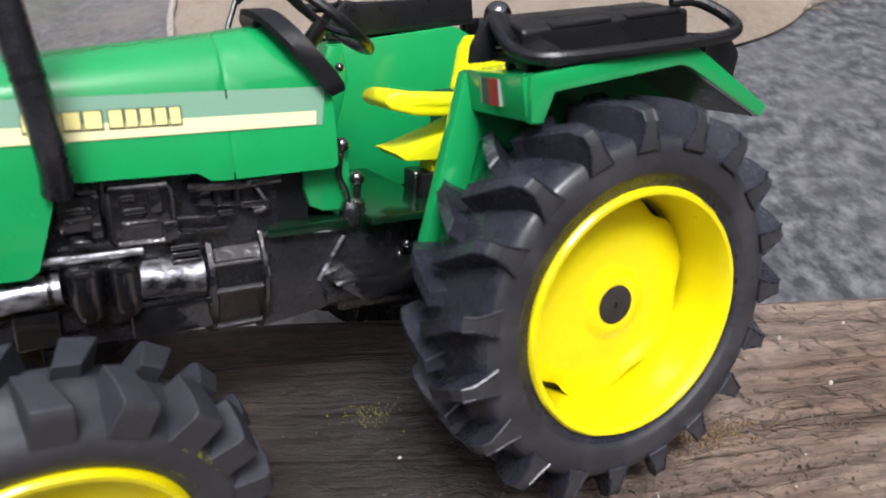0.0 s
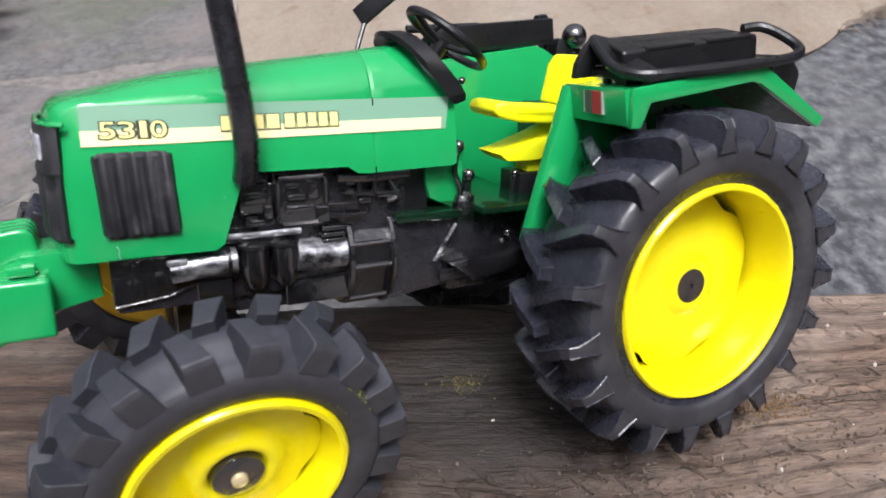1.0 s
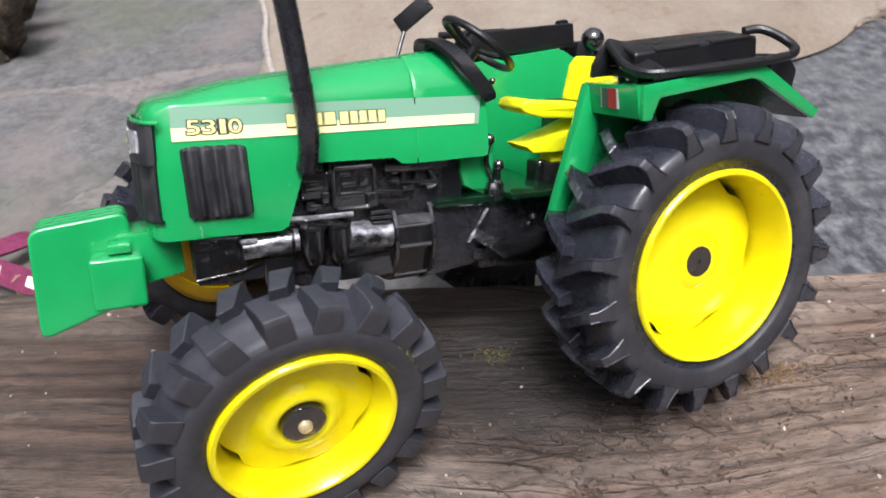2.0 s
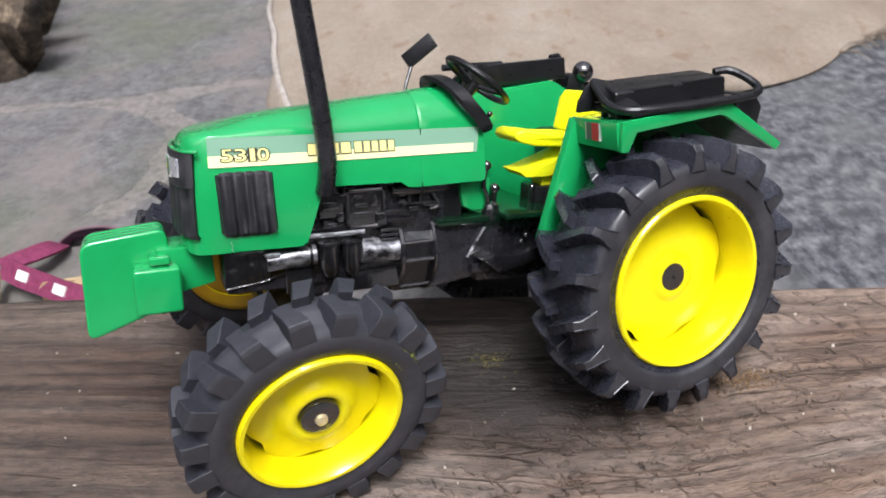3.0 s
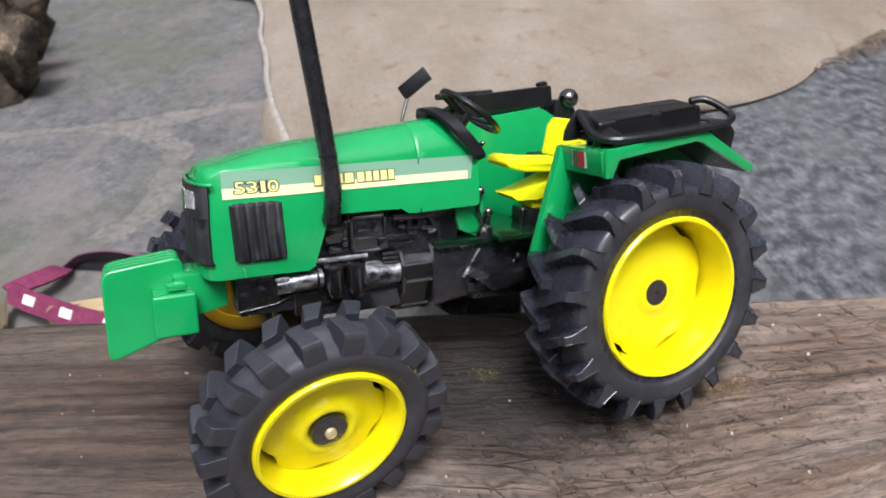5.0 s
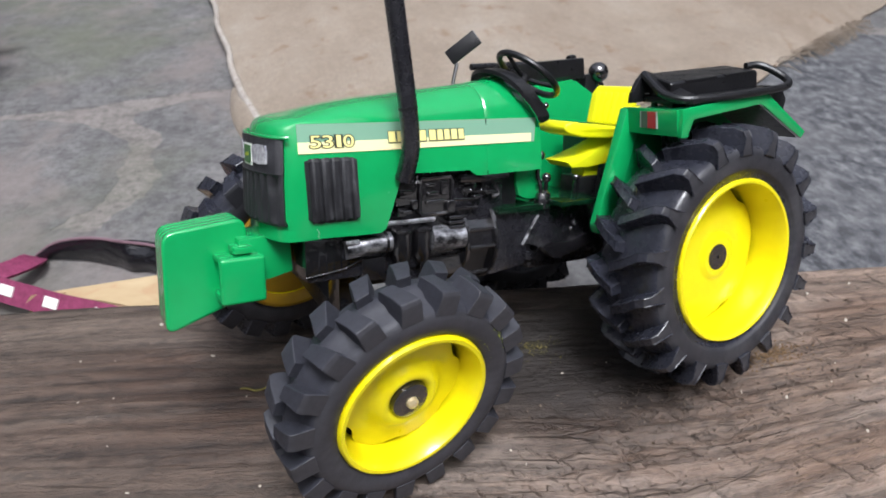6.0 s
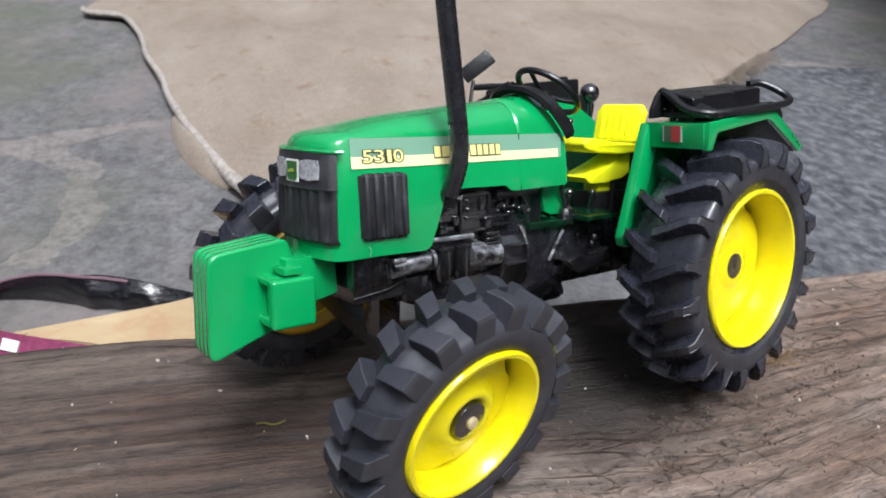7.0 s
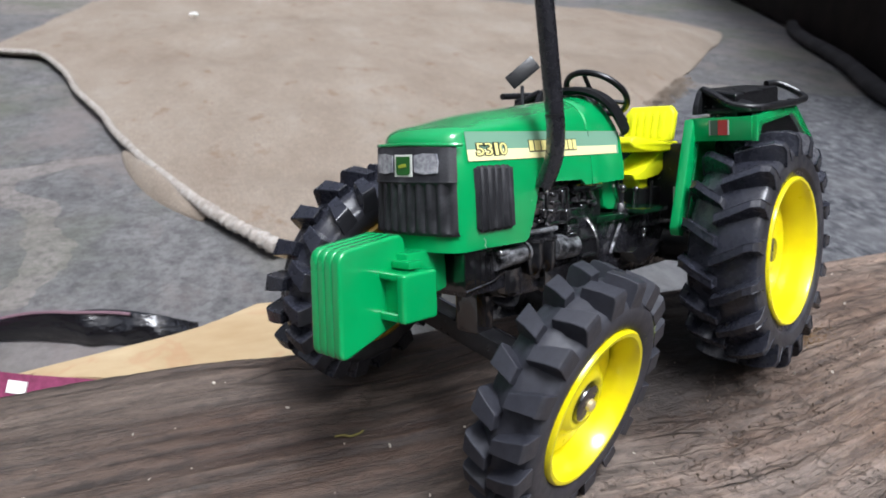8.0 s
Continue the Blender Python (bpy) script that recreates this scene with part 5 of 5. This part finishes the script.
            z = 25.9 + (x - 138.5) * 0.084
            prism(bm, [(x, z - 0.6), (x + 15, z + 0.66), (x + 15, z + 1.5), (x, z + 0.3)], y - 1.8, y + 1.8, bevel=0.3)
            part("rib", flip(slump(bm)), BLACK, tool)
    # web that joins the rail's swept-up end to the box
    bm = bmesh.new()
    web = [(136.5, -33.0, 25.4), (134.4, -39.0, 22.2), (133.6, -46.0, 18.6), (135.2, -52.0, 17.2), (139.5, -55.0, 17.2), (141.5, -47.5, 19.0), (141.0, -33.0, 24.6)]
    low = [bm.verts.new(p) for p in web]
    high = [bm.verts.new((x + 0.6, y, z + 1.4)) for x, y, z in web]
    bm.faces.new(low)
    bm.faces.new(high[::-1])
    for i in range(len(web)):
        bm.faces.new((low[i], low[(i + 1) % len(web)], high[(i + 1) % len(web)], high[i]))
    part("rail_web", flip(bm), BLACK, shell, "", deg=30)
    bm = bmesh.new()
    prism(bm, [(130.4, 15.2), (130.9, 19.0), (133.6, 23.8), (136.4, 26.4), (140.0, 26.0), (143.0, 16.2)], -34.0, -31.8, bevel=0.4)
    part("side_web", flip(bm), BLACK, shell)
    if s < 0:
        bm = bmesh.new()
        box(bm, 136.9, 139.2, -34.2, -33.9, 18.5, 18.9, 0.05)
        part("sliver", bm, WHITE, shell, "short white sliver")
    for x, z in ((139, 14.0), (182, 17.0)):
        for y in (-37, -53):
            bm = bmesh.new()
            tube(bm, [(x, y, z - 1.0), (x, y, z + 5.0)], 1.3, 8)
            part("bracket", flip(bm), BLACK, shell)
    bm = bmesh.new()
    prism(bm, [(186, 14.2), (197.5, 8.0), (199.5, 17.0), (195.0, 22.0), (187.0, 22.0)], -50, -36, bevel=1.4)
    part("rear_lamp", flip(bm), BLACK, shell, "black rear lamp housing")
    return shell


fender(-1)
fender(1)
bm = bmesh.new()
ball(bm, (185.4, 42.5, 26.2), 5.0, 18, 12)
tube(bm, [(185.4, 42.5, 23.0), (185.4, 42.5, 11.0)], 1.4, 8)
part("lamp_knob", bm, GLOSS_BLACK, tractor, "shiny black ball lamp on the far fender")


# front weights
def weight_outline(k):
    """Corners rounded off: (x, z, radius)."""
    corners = [(-29.9 + k, -22.8, 4.0), (-4.6, -20.0, 3.2), (-3.3, -30.0, 4.0), (-4.0, -46.0, 3.8), (-30.6 + k, -55.2, 3.8)]
    line = []
    for i, (x, z, r) in enumerate(corners):
        c = Vector((x, z))
        a = (Vector(corners[i - 1][:2]) - c).normalized() * r
        b = (Vector(corners[(i + 1) % len(corners)][:2]) - c).normalized() * r
        for n in range(5):
            u = n / 4
            line.append(tuple((c + a) * (1 - u) ** 2 + c * (2 * u * (1 - u)) + (c + b) * u ** 2))
    return line


weights = None
for i in range(4):
    bm = bmesh.new()
    y = -2.6 + i * 3.5
    prism(bm, weight_outline(0.15 * i), y, y + 3.7, bevel=1.15, seg=4)
    if weights is None:
        weights = part("front_weight", bm, GREEN, tractor, "glossy green front ballast weight")
    else:
        part("weight_plate", bm, GREEN, weights)
# a spool-shaped clamp: cover plate, recessed core, top and bottom flanges
bm = bmesh.new()
box(bm, -15.6, -1.6, -13.4, -9.8, -45.0, -30.2, 1.3, 4)
part("weight_block", bm, GREEN, weights)
bm = bmesh.new()
box(bm, -12.8, -2.4, -10.4, -1.5, -43.6, -31.4, 0.6)
part("block_core", bm, GREEN, weights)
for z0, z1 in ((-32.6, -30.3), (-44.9, -42.2)):
    bm = bmesh.new()
    box(bm, -15.2, -2.2, -10.6, -1.8, z0, z1, 0.9, 3)
    part("block_flange", bm, GREEN, weights)
bm = bmesh.new()
prism(bm, [(-8, -25.8), (8.6, -25.4), (9.4, -38.4), (-3, -41.0), (-8, -41.0)], -7.0, 9.5, bevel=0.8)
part("bracket_arm", bm, GREEN, weights)
bm = bmesh.new()
box(bm, -10.5, -4.5, -10.5, -3.0, -29.8, -27.6, 0.5)
part("pin_plate", bm, GREEN, weights)


# wheels
def carcass(root, rim, half, crown, bead):
    """bead: width of the sunken dark ring between rim and sidewall."""
    bm = bmesh.new()
    side = [(rim - 1.5, -half + 1.6), (rim + 0.2, -half + 0.7), (rim + bead, -half + 0.6), (rim + bead + 0.5, -half - 0.35), (rim + bead + 1.6, -half - 0.8), (root - 4.6, -half - 0.9), (root - 3.0, -half - 0.6), (root - 1.8, -half + 0.1), (root - 1.0, -half + 1.0), (root - 0.5, -half + 2.6), (root + 0.2, -half + 5.0), (root + crown * 0.7, -half * 0.3)] if bead else [(rim - 1.5, -half + 1.6), (rim + 0.2, -half + 0.9), (rim + 0.9, -half + 0.2), (rim + 2.2, -half - 0.4), (rim + 4.2, -half - 0.8), (root - 4.6, -half - 0.9), (root - 3.0, -half - 0.6), (root - 1.8, -half + 0.1), (root - 1.0, -half + 1.0), (root - 0.5, -half + 2.6), (root + 0.2, -half + 5.0), (root + crown * 0.7, -half * 0.3)]
    lathe(bm, side + [(root + crown, 0)] + [(r, -0.87 * y) for r, y in side[::-1]], 96)
    for f in bm.faces:
        c = f.calc_center_median()
        if (c.y < 0.3 - half or c.y > 0.87 * half - 0.3) and rim + bead < math.hypot(c.x, c.z) < root - 1.0:
            f.material_index = 1
    return bm


def lug_mesh(row, secs_at, root, lug_w, sweep, flare, material):
    """One slanting tread lug with flared flanks, the inner row set closer to the middle; sections: (across, share of sweep, inner radius, outer radius, foot width, top width)."""
    bm = bmesh.new()
    secs = []
    for a, shift, lo, hi, wb, wt in secs_at:
        phi = shift * sweep
        mid, wm = lo + (hi - lo) * 0.45, wt + (wb - wt) * flare
        sec = []
        for r, w, k in ((lo, wb, -1), (mid, wm, -1), (hi, wt, -1), (hi, wt, 1), (mid, wm, 1), (lo, wb, 1)):
            ang = phi + k * lug_w * w / (2 * root)
            sec.append(bm.verts.new((r * math.cos(ang), -row * a * (0.87 if row > 0 else 1.0), r * math.sin(ang))))
        secs.append(sec)
    for p, q in zip(secs, secs[1:]):
        for j in range(6):
            bm.faces.new((p[j], p[(j + 1) % 6], q[(j + 1) % 6], q[j]))
    bm.faces.new(secs[0])
    bm.faces.new(secs[-1][::-1])
    bmesh.ops.recalc_face_normals(bm, faces=bm.faces[:])
    sharp = [e for e in bm.edges if len(e.link_faces) == 2 and e.calc_face_angle(0) > 0.35]
    bmesh.ops.bevel(bm, geom=sharp, offset=0.22, segments=1, affect="EDGES")
    if flare < 0.45:
        # raised edges on the outer end and along the crest
        (a0, s0, lo0, hi0, wb0, wt0), (a1, s1, _, hi1, _, wt1) = secs_at[0], secs_at[1]
        def at(a, s, r, w, k):
            ang = s * sweep + k * lug_w * w / (2 * root)
            return Vector((r * math.cos(ang), -row * a * (0.87 if row > 0 else 1.0), r * math.sin(ang)))
        for k in (-1, 1):
            tube(bm, [at(a0, s0, lo0, wb0, k), at(a0, s0, lo0 + (hi0 - lo0) * 0.45, wt0 + (wb0 - wt0) * flare, k), at(a0, s0, hi0, wt0, k), at(a1, s1, hi1, wt1, k)], 0.32, 5)
        tube(bm, [at(a, s, hi, wt, -1) for a, s, lo, hi, wb, wt in secs_at[1:]], 0.24, 5)
    for f in bm.faces:
        if row * f.normal.y > 0.62:
            f.material_index = 1
    return mesh_of("lug", bm, material, deg=16)


def disc(profile, edge, turn0):
    """A pressed wheel disc: (radius, y) pairs from the hub outwards; its border dips inwards at six slots."""
    bm = bmesh.new()
    n = 120
    last = profile[-1][0]
    rings = []
    for r, y in profile:
        ring = []
        for j in range(n):
            a = 2 * math.pi * j / n
            off = (math.degrees(a) - turn0 + 30) % 60 - 30
            dip = math.exp(-(off / 11.0) ** 2)
            share = max(0.0, (r - 0.62 * last) / (0.38 * last)) ** 2
            rr = r - edge * dip * share
            yy = y - 1.0 * dip * share
            ring.append(bm.verts.new((rr * math.cos(a), yy, rr * math.sin(a))))
        rings.append(ring)
    for a, b in zip(rings, rings[1:]):
        for j in range(n):
            bm.faces.new((a[j], a[(j + 1) % n], b[(j + 1) % n], b[j]))
    return bm


def wheel(name, m, tyre, rim_profile, cap_profile, label, plate, bolt=False):
    hub = tagged(new(name), label)
    hub.parent = tractor
    hub.matrix_basis = m
    body, lugs, count, skin = tyre
    bm = carcass(*body)
    part("tyre", bm, skin, hub, "black rubber tyre with deep tread lugs", deg=65)
    rng = random.Random(count)
    for row, me in zip((-1, 1), lugs):
        for i in range(count):
            ob = new("lug", me)
            ob.parent = hub
            ob.matrix_basis = Matrix.Rotation(2 * math.pi * (i + (0.5 if row > 0 else 0)) / count + rng.uniform(-0.012, 0.012), 4, "Y") @ Matrix.Diagonal((1 + rng.uniform(-0.008, 0.008), 1, 1, 1))
    bm = bmesh.new()
    rings = lathe(bm, rim_profile, 96)
    for j in range(96):
        a = 2 * math.pi * j / 96
        slip = 0.32 * noise.noise(Vector((2.2 * math.cos(a), 2.2 * math.sin(a), count))) + 0.18 * noise.noise(Vector((7 * math.cos(a), 7 * math.sin(a), 3.0)))
        for ring, share in zip(rings[:3], (0.4, 1.0, 0.6)):
            ring[j].co.x += slip * share * math.cos(a)
            ring[j].co.z += slip * share * math.sin(a)
    # inward faces of the rim take the shade-darkened yellow
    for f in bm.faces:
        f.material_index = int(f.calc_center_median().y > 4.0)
    rim = part("rim", bm, [YELLOW, SHADED_YELLOW], hub, "glossy yellow rim", deg=40)
    bm = bmesh.new()
    lathe(bm, cap_profile, 28)
    part("hub_cap", bm, GLOSS_BLACK, hub, "black hub cap")
    if bolt:
        bm = bmesh.new()
        lathe(bm, [(0, -bolt - 1.5), (0.5, -bolt - 1.1), (0.9, -bolt - 1.4), (1.9, -bolt - 0.9), (2.1, -bolt + 0.5)], 12)
        part("bolt", bm, BRASS, hub, "worn brass screw")
    bm = disc(*plate)
    ob = part("disc", bm, YELLOW, rim, "pressed yellow wheel disc with slots round its border", deg=50)
    so = ob.modifiers.new("thick", "SOLIDIFY")
    so.thickness = 0.0007
    so.offset = 0
    # black ring put in as the shade behind the slots
    bm = bmesh.new()
    back = plate[0][-1][1] + 2.6
    lathe(bm, [(4.0, back), (plate[0][-1][0] + 1.6, back), (plate[0][-1][0] + 1.6, back + 1.0), (4.0, back + 1.0)], 48)
    part("slot_shade", bm, BLACK, rim, "black ring added as shade behind the slots")
    if bolt:
        bm = bmesh.new()
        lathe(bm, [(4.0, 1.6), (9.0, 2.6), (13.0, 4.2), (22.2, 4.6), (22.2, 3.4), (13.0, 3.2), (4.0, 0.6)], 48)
        part("inner_disc", bm, SHADED_YELLOW, rim, "inner face of the wheel in shade-darkened yellow")
    else:
        # black plate added so that the wheel's inside reads as deep shade
        bm = bmesh.new()
        lathe(bm, [(4.0, 5.0), (26.4, 5.4), (26.4, 6.4), (4.0, 6.0)], 48)
        part("shade_plate", bm, BLACK, rim, "black plate added as shade inside the wheel")
    return hub


rear_secs = ((-16.1, -0.03, 40.0, 46.4, 1.02, 0.42), (-15.0, 0.0, 39.8, 48.6, 1.02, 0.42), (-12.0, 0.12, 41.4, 49.8, 0.92, 0.42), (-7.0, 0.5, 42.4, 50.1, 0.85, 0.44), (1.0, 1.0, 42.8, 49.8, 0.78, 0.46))
front_secs = ((-10.5, 0.0, 34.6, 41.3, 1.06, 0.80), (-9.8, 0.03, 35.0, 42.6, 1.03, 0.74), (-6.0, 0.32, 36.4, 43.0, 0.94, 0.64), (-0.4, 0.82, 36.8, 42.9, 0.80, 0.54))
rear_tyre = ((43.6, 30.5, 14.5, 1.6, 3.0), [lug_mesh(r, rear_secs, 43.6, 6.6, 0.15, 0.42, [RUBBER, SIDEWALL]) for r in (-1, 1)], 19, [RUBBER, SIDEWALL])
front_tyre = ((37.2, 26.3, 9.8, 2.4, 0.0), [lug_mesh(r, front_secs, 37.2, 7.6, 0.09, 0.5, [DUSTY_RUBBER, DUSTY_SIDEWALL]) for r in (-1, 1)], 19, [DUSTY_RUBBER, DUSTY_SIDEWALL])
# far front tyre: the darker rear rubber puts its shade into the colour
shaded_tyre = (front_tyre[0], [lug_mesh(r, front_secs, 37.2, 7.6, 0.09, 0.5, [RUBBER, SIDEWALL]) for r in (-1, 1)], 19, [RUBBER, SIDEWALL])

rear_rim = [(31.2, -12.5), (31.1, -14.6), (30.5, -15.2), (29.5, -15.1), (28.9, -14.2), (28.2, -10.0), (27.4, -5.0), (26.9, -1.5), (26.7, 2.4), (31, 8)]
rear_disc = [(4.6, -5.8), (6.2, -6.0), (7.6, -5.9), (8.6, -5.2), (9.8, -4.9), (12.5, -4.9), (15.5, -4.7), (18.5, -4.3), (21.0, -3.6), (23.2, -2.9), (25.2, -2.0), (26.8, -0.9)]
rear_cap = [(0, -5.9), (0.6, -5.9), (0.7, -6.5), (5.0, -6.4), (5.3, -5.6)]
front_rim = [(26.8, -7.7), (26.7, -10.1), (26.0, -10.9), (24.8, -10.8), (24.2, -9.8), (23.2, -5.6), (22.6, -2.0), (22.3, 1.8), (22.6, 5.0), (23.6, 7.6), (24.4, 9.1), (25.0, 9.7), (26.2, 9.7), (26.8, 8.9), (26.8, 6.9)]
front_disc = [(5.6, -2.6), (6.6, -3.4), (7.2, -5.2), (8.2, -6.0), (9.4, -6.0), (10.8, -5.0), (12.4, -3.3), (14.2, -2.2), (16.5, -1.7), (19.5, -1.4), (22.4, -0.7)]
front_cap = [(0, -7.4), (5.4, -7.4), (6.3, -6.9), (6.8, -5.6), (6.9, -1.6)]
plate_r = (rear_disc, 2.7, 56.0)
plate_f = (front_disc, 2.4, 42.0)

turn = Matrix.Rotation(math.pi, 4, "Z")


def mm_at(x, y, z):
    return Matrix.Translation((x * MM, y * MM, z * MM))


out = Vector((0.055, -0.954, -0.295)).normalized()
ey = -out
ex = (Vector((1, 0, 0)) - ey * ey.x).normalized()
ez = ex.cross(ey)
lean = Matrix((ex, ey, ez)).transposed().to_4x4()

wheel("rear_wheel", mm_at(159.8, -49.3, -41.5), rear_tyre, rear_rim, rear_cap, "large rear wheel, yellow rim in a deep-lugged tyre", plate_r)
wheel("rear_wheel", mm_at(152.0, 63.0, -38.5) @ turn, rear_tyre, rear_rim, rear_cap, "large rear wheel on the flagstone side", plate_r)
near_c = Vector((33.4, -47.3, -76.3)) - out * 10.8
far_c = Vector((28.1, 52.0, -43.0))
near_wheel = wheel("front_wheel", mm_at(*near_c) @ lean @ Matrix.Rotation(0.2, 4, "Y"), front_tyre, front_rim, front_cap, "front wheel, yellow rim chipped, lime paint flecks on the tyre", plate_f, 7.7)
wheel("front_wheel", mm_at(*far_c) @ lean @ turn @ Matrix.Scale(0.98, 4), shaded_tyre, front_rim, front_cap, "front wheel with a yellow rim", plate_f, 7.7)

# front axle, tilted to follow the plank
mid = (near_c + far_c) / 2
bm = bmesh.new()
m = Matrix.Translation(mid) @ lean
box(bm, -4.5, 4.5, -36, 36, -3.2, 4.2, 1.2, 2, m)
tube(bm, [m @ Vector((0, -38, 0)), m @ Vector((0, 38, 0))], 3.0, 12)
axle = part("front_axle", bm, BLACK, tractor, "black front axle beam, tilted")
bm = bmesh.new()
box(bm, 26, 35, -5, 5, -58, -42, 1.0)
part("axle_pivot", bm, GLOSS_BLACK, axle)
bm = bmesh.new()
tube(bm, [m @ Vector((9, -30, 1)), m @ Vector((9, 30, 1))], 1.2, 8)
part("tie_rod", bm, GLOSS_BLACK, axle)

# lime paint flecks on the near front tyre
rng = random.Random(12)
bm = bmesh.new()
for i in range(420):
    a = radians(rng.gauss(48, 5))
    r = rng.gauss(32.0, 1.4)
    w = rng.uniform(0.05, 0.26)
    bmesh.ops.create_icosphere(bm, subdivisions=1, radius=w, matrix=Matrix.Translation((r * math.cos(a), -10.35, r * math.sin(a))) @ Matrix.Diagonal((1, 0.35, rng.uniform(0.5, 1.3), 1)))
tagged(part("paint_fleck", bm, PAINT_FLECK, near_wheel, "lime paint flecks"), kind="stuff")


# crumbs, grit and moss on the plank --------------------------------------------------
def scatter(name, count, spots, size, material, label, category, seed, squash=0.7):
    rng = random.Random(seed)
    bm = bmesh.new()
    for i in range(count):
        cx, cy, sx, sy = spots[i % len(spots)]
        x, y = rng.gauss(cx, sx), rng.gauss(cy, sy)
        if y > PLANK_FAR - 0.004:
            continue
        r = size * rng.uniform(0.35, 1.0) ** 1.5
        z = float(plank_level(np.float64(x), np.float64(y))) + r * 0.2
        m = Matrix.Translation((x, y, z)) @ Euler((rng.uniform(0, 6), rng.uniform(0, 6), rng.uniform(0, 6))).to_matrix().to_4x4() @ Matrix.Diagonal((rng.uniform(0.7, 1.6), rng.uniform(0.6, 1.2), squash, 1))
        bmesh.ops.create_icosphere(bm, subdivisions=1, radius=r, matrix=m)
    lumpy(bm, size * 0.35, size, seed)
    return tagged(new(name, mesh_of(name, bm, material, 1, 20)), label, category, kind="stuff")


scatter("pale_grit", 60, [(0.2, -0.02, 0.05, 0.03), (0.0, -0.02, 0.08, 0.03), (-0.08, 0.01, 0.05, 0.03), (0.24, 0.02, 0.03, 0.03)], 0.0009, GRIT, "scattered pale grit on the weathered plank", "grit", 3)
scatter("dark_crumbs", 900, [(0.150, -0.006, 0.018, 0.009), (0.175, -0.006, 0.016, 0.007), (0.205, 0.000, 0.016, 0.008), (0.16, -0.025, 0.035, 0.014), (0.225, 0.012, 0.02, 0.01), (0.12, -0.03, 0.04, 0.018)], 0.0007, DIRT, "dark wood crumbs beside the rear tyre", "crumbs", 5, 0.45)
scatter("rusty_crumbs", 420, [(0.2005, 0.0125, 0.0065, 0.0035)], 0.00065, RUST, "heap of rust-brown crumbs behind the rear tyre", "crumbs", 8)
scatter("green_moss", 320, [(0.099, 0.022, 0.006, 0.003), (0.099, 0.022, 0.004, 0.002), (0.099, 0.022, 0.008, 0.004), (0.099, 0.022, 0.003, 0.002)], 0.0004, MOSS, "thin yellow-green moss on the plank", "moss", 9, 0.3)
bm = bmesh.new()
pts = [(-0.0225, 0.0105), (-0.0195, 0.0103), (-0.0165, 0.0096), (-0.0135, 0.0100), (-0.0115, 0.0108)]
tube(bm, curve_points([(x, y, float(plank_level(np.float64(x), np.float64(y))) + 0.0009 + 0.0003 * math.sin(i * 2)) for i, (x, y) in enumerate(pts)], 5), 0.00045, 6)
tagged(new("moss_strand", mesh_of("moss_strand", bm, MOSS, 1)), "curled yellow moss strand lying on the plank", "moss")
bm = bmesh.new()
bmesh.ops.create_icosphere(bm, subdivisions=2, radius=0.007, matrix=Matrix.Translation((-0.049, 1.206, 0.034)) @ Matrix.Diagonal((1.2, 0.9, 0.6, 1)))
lumpy(bm, 0.002, 0.006, 4)
tagged(new("white_pebble", mesh_of("white_pebble", bm, WHITE, 1)), "small white pebble lying on the burlap", "pebble")
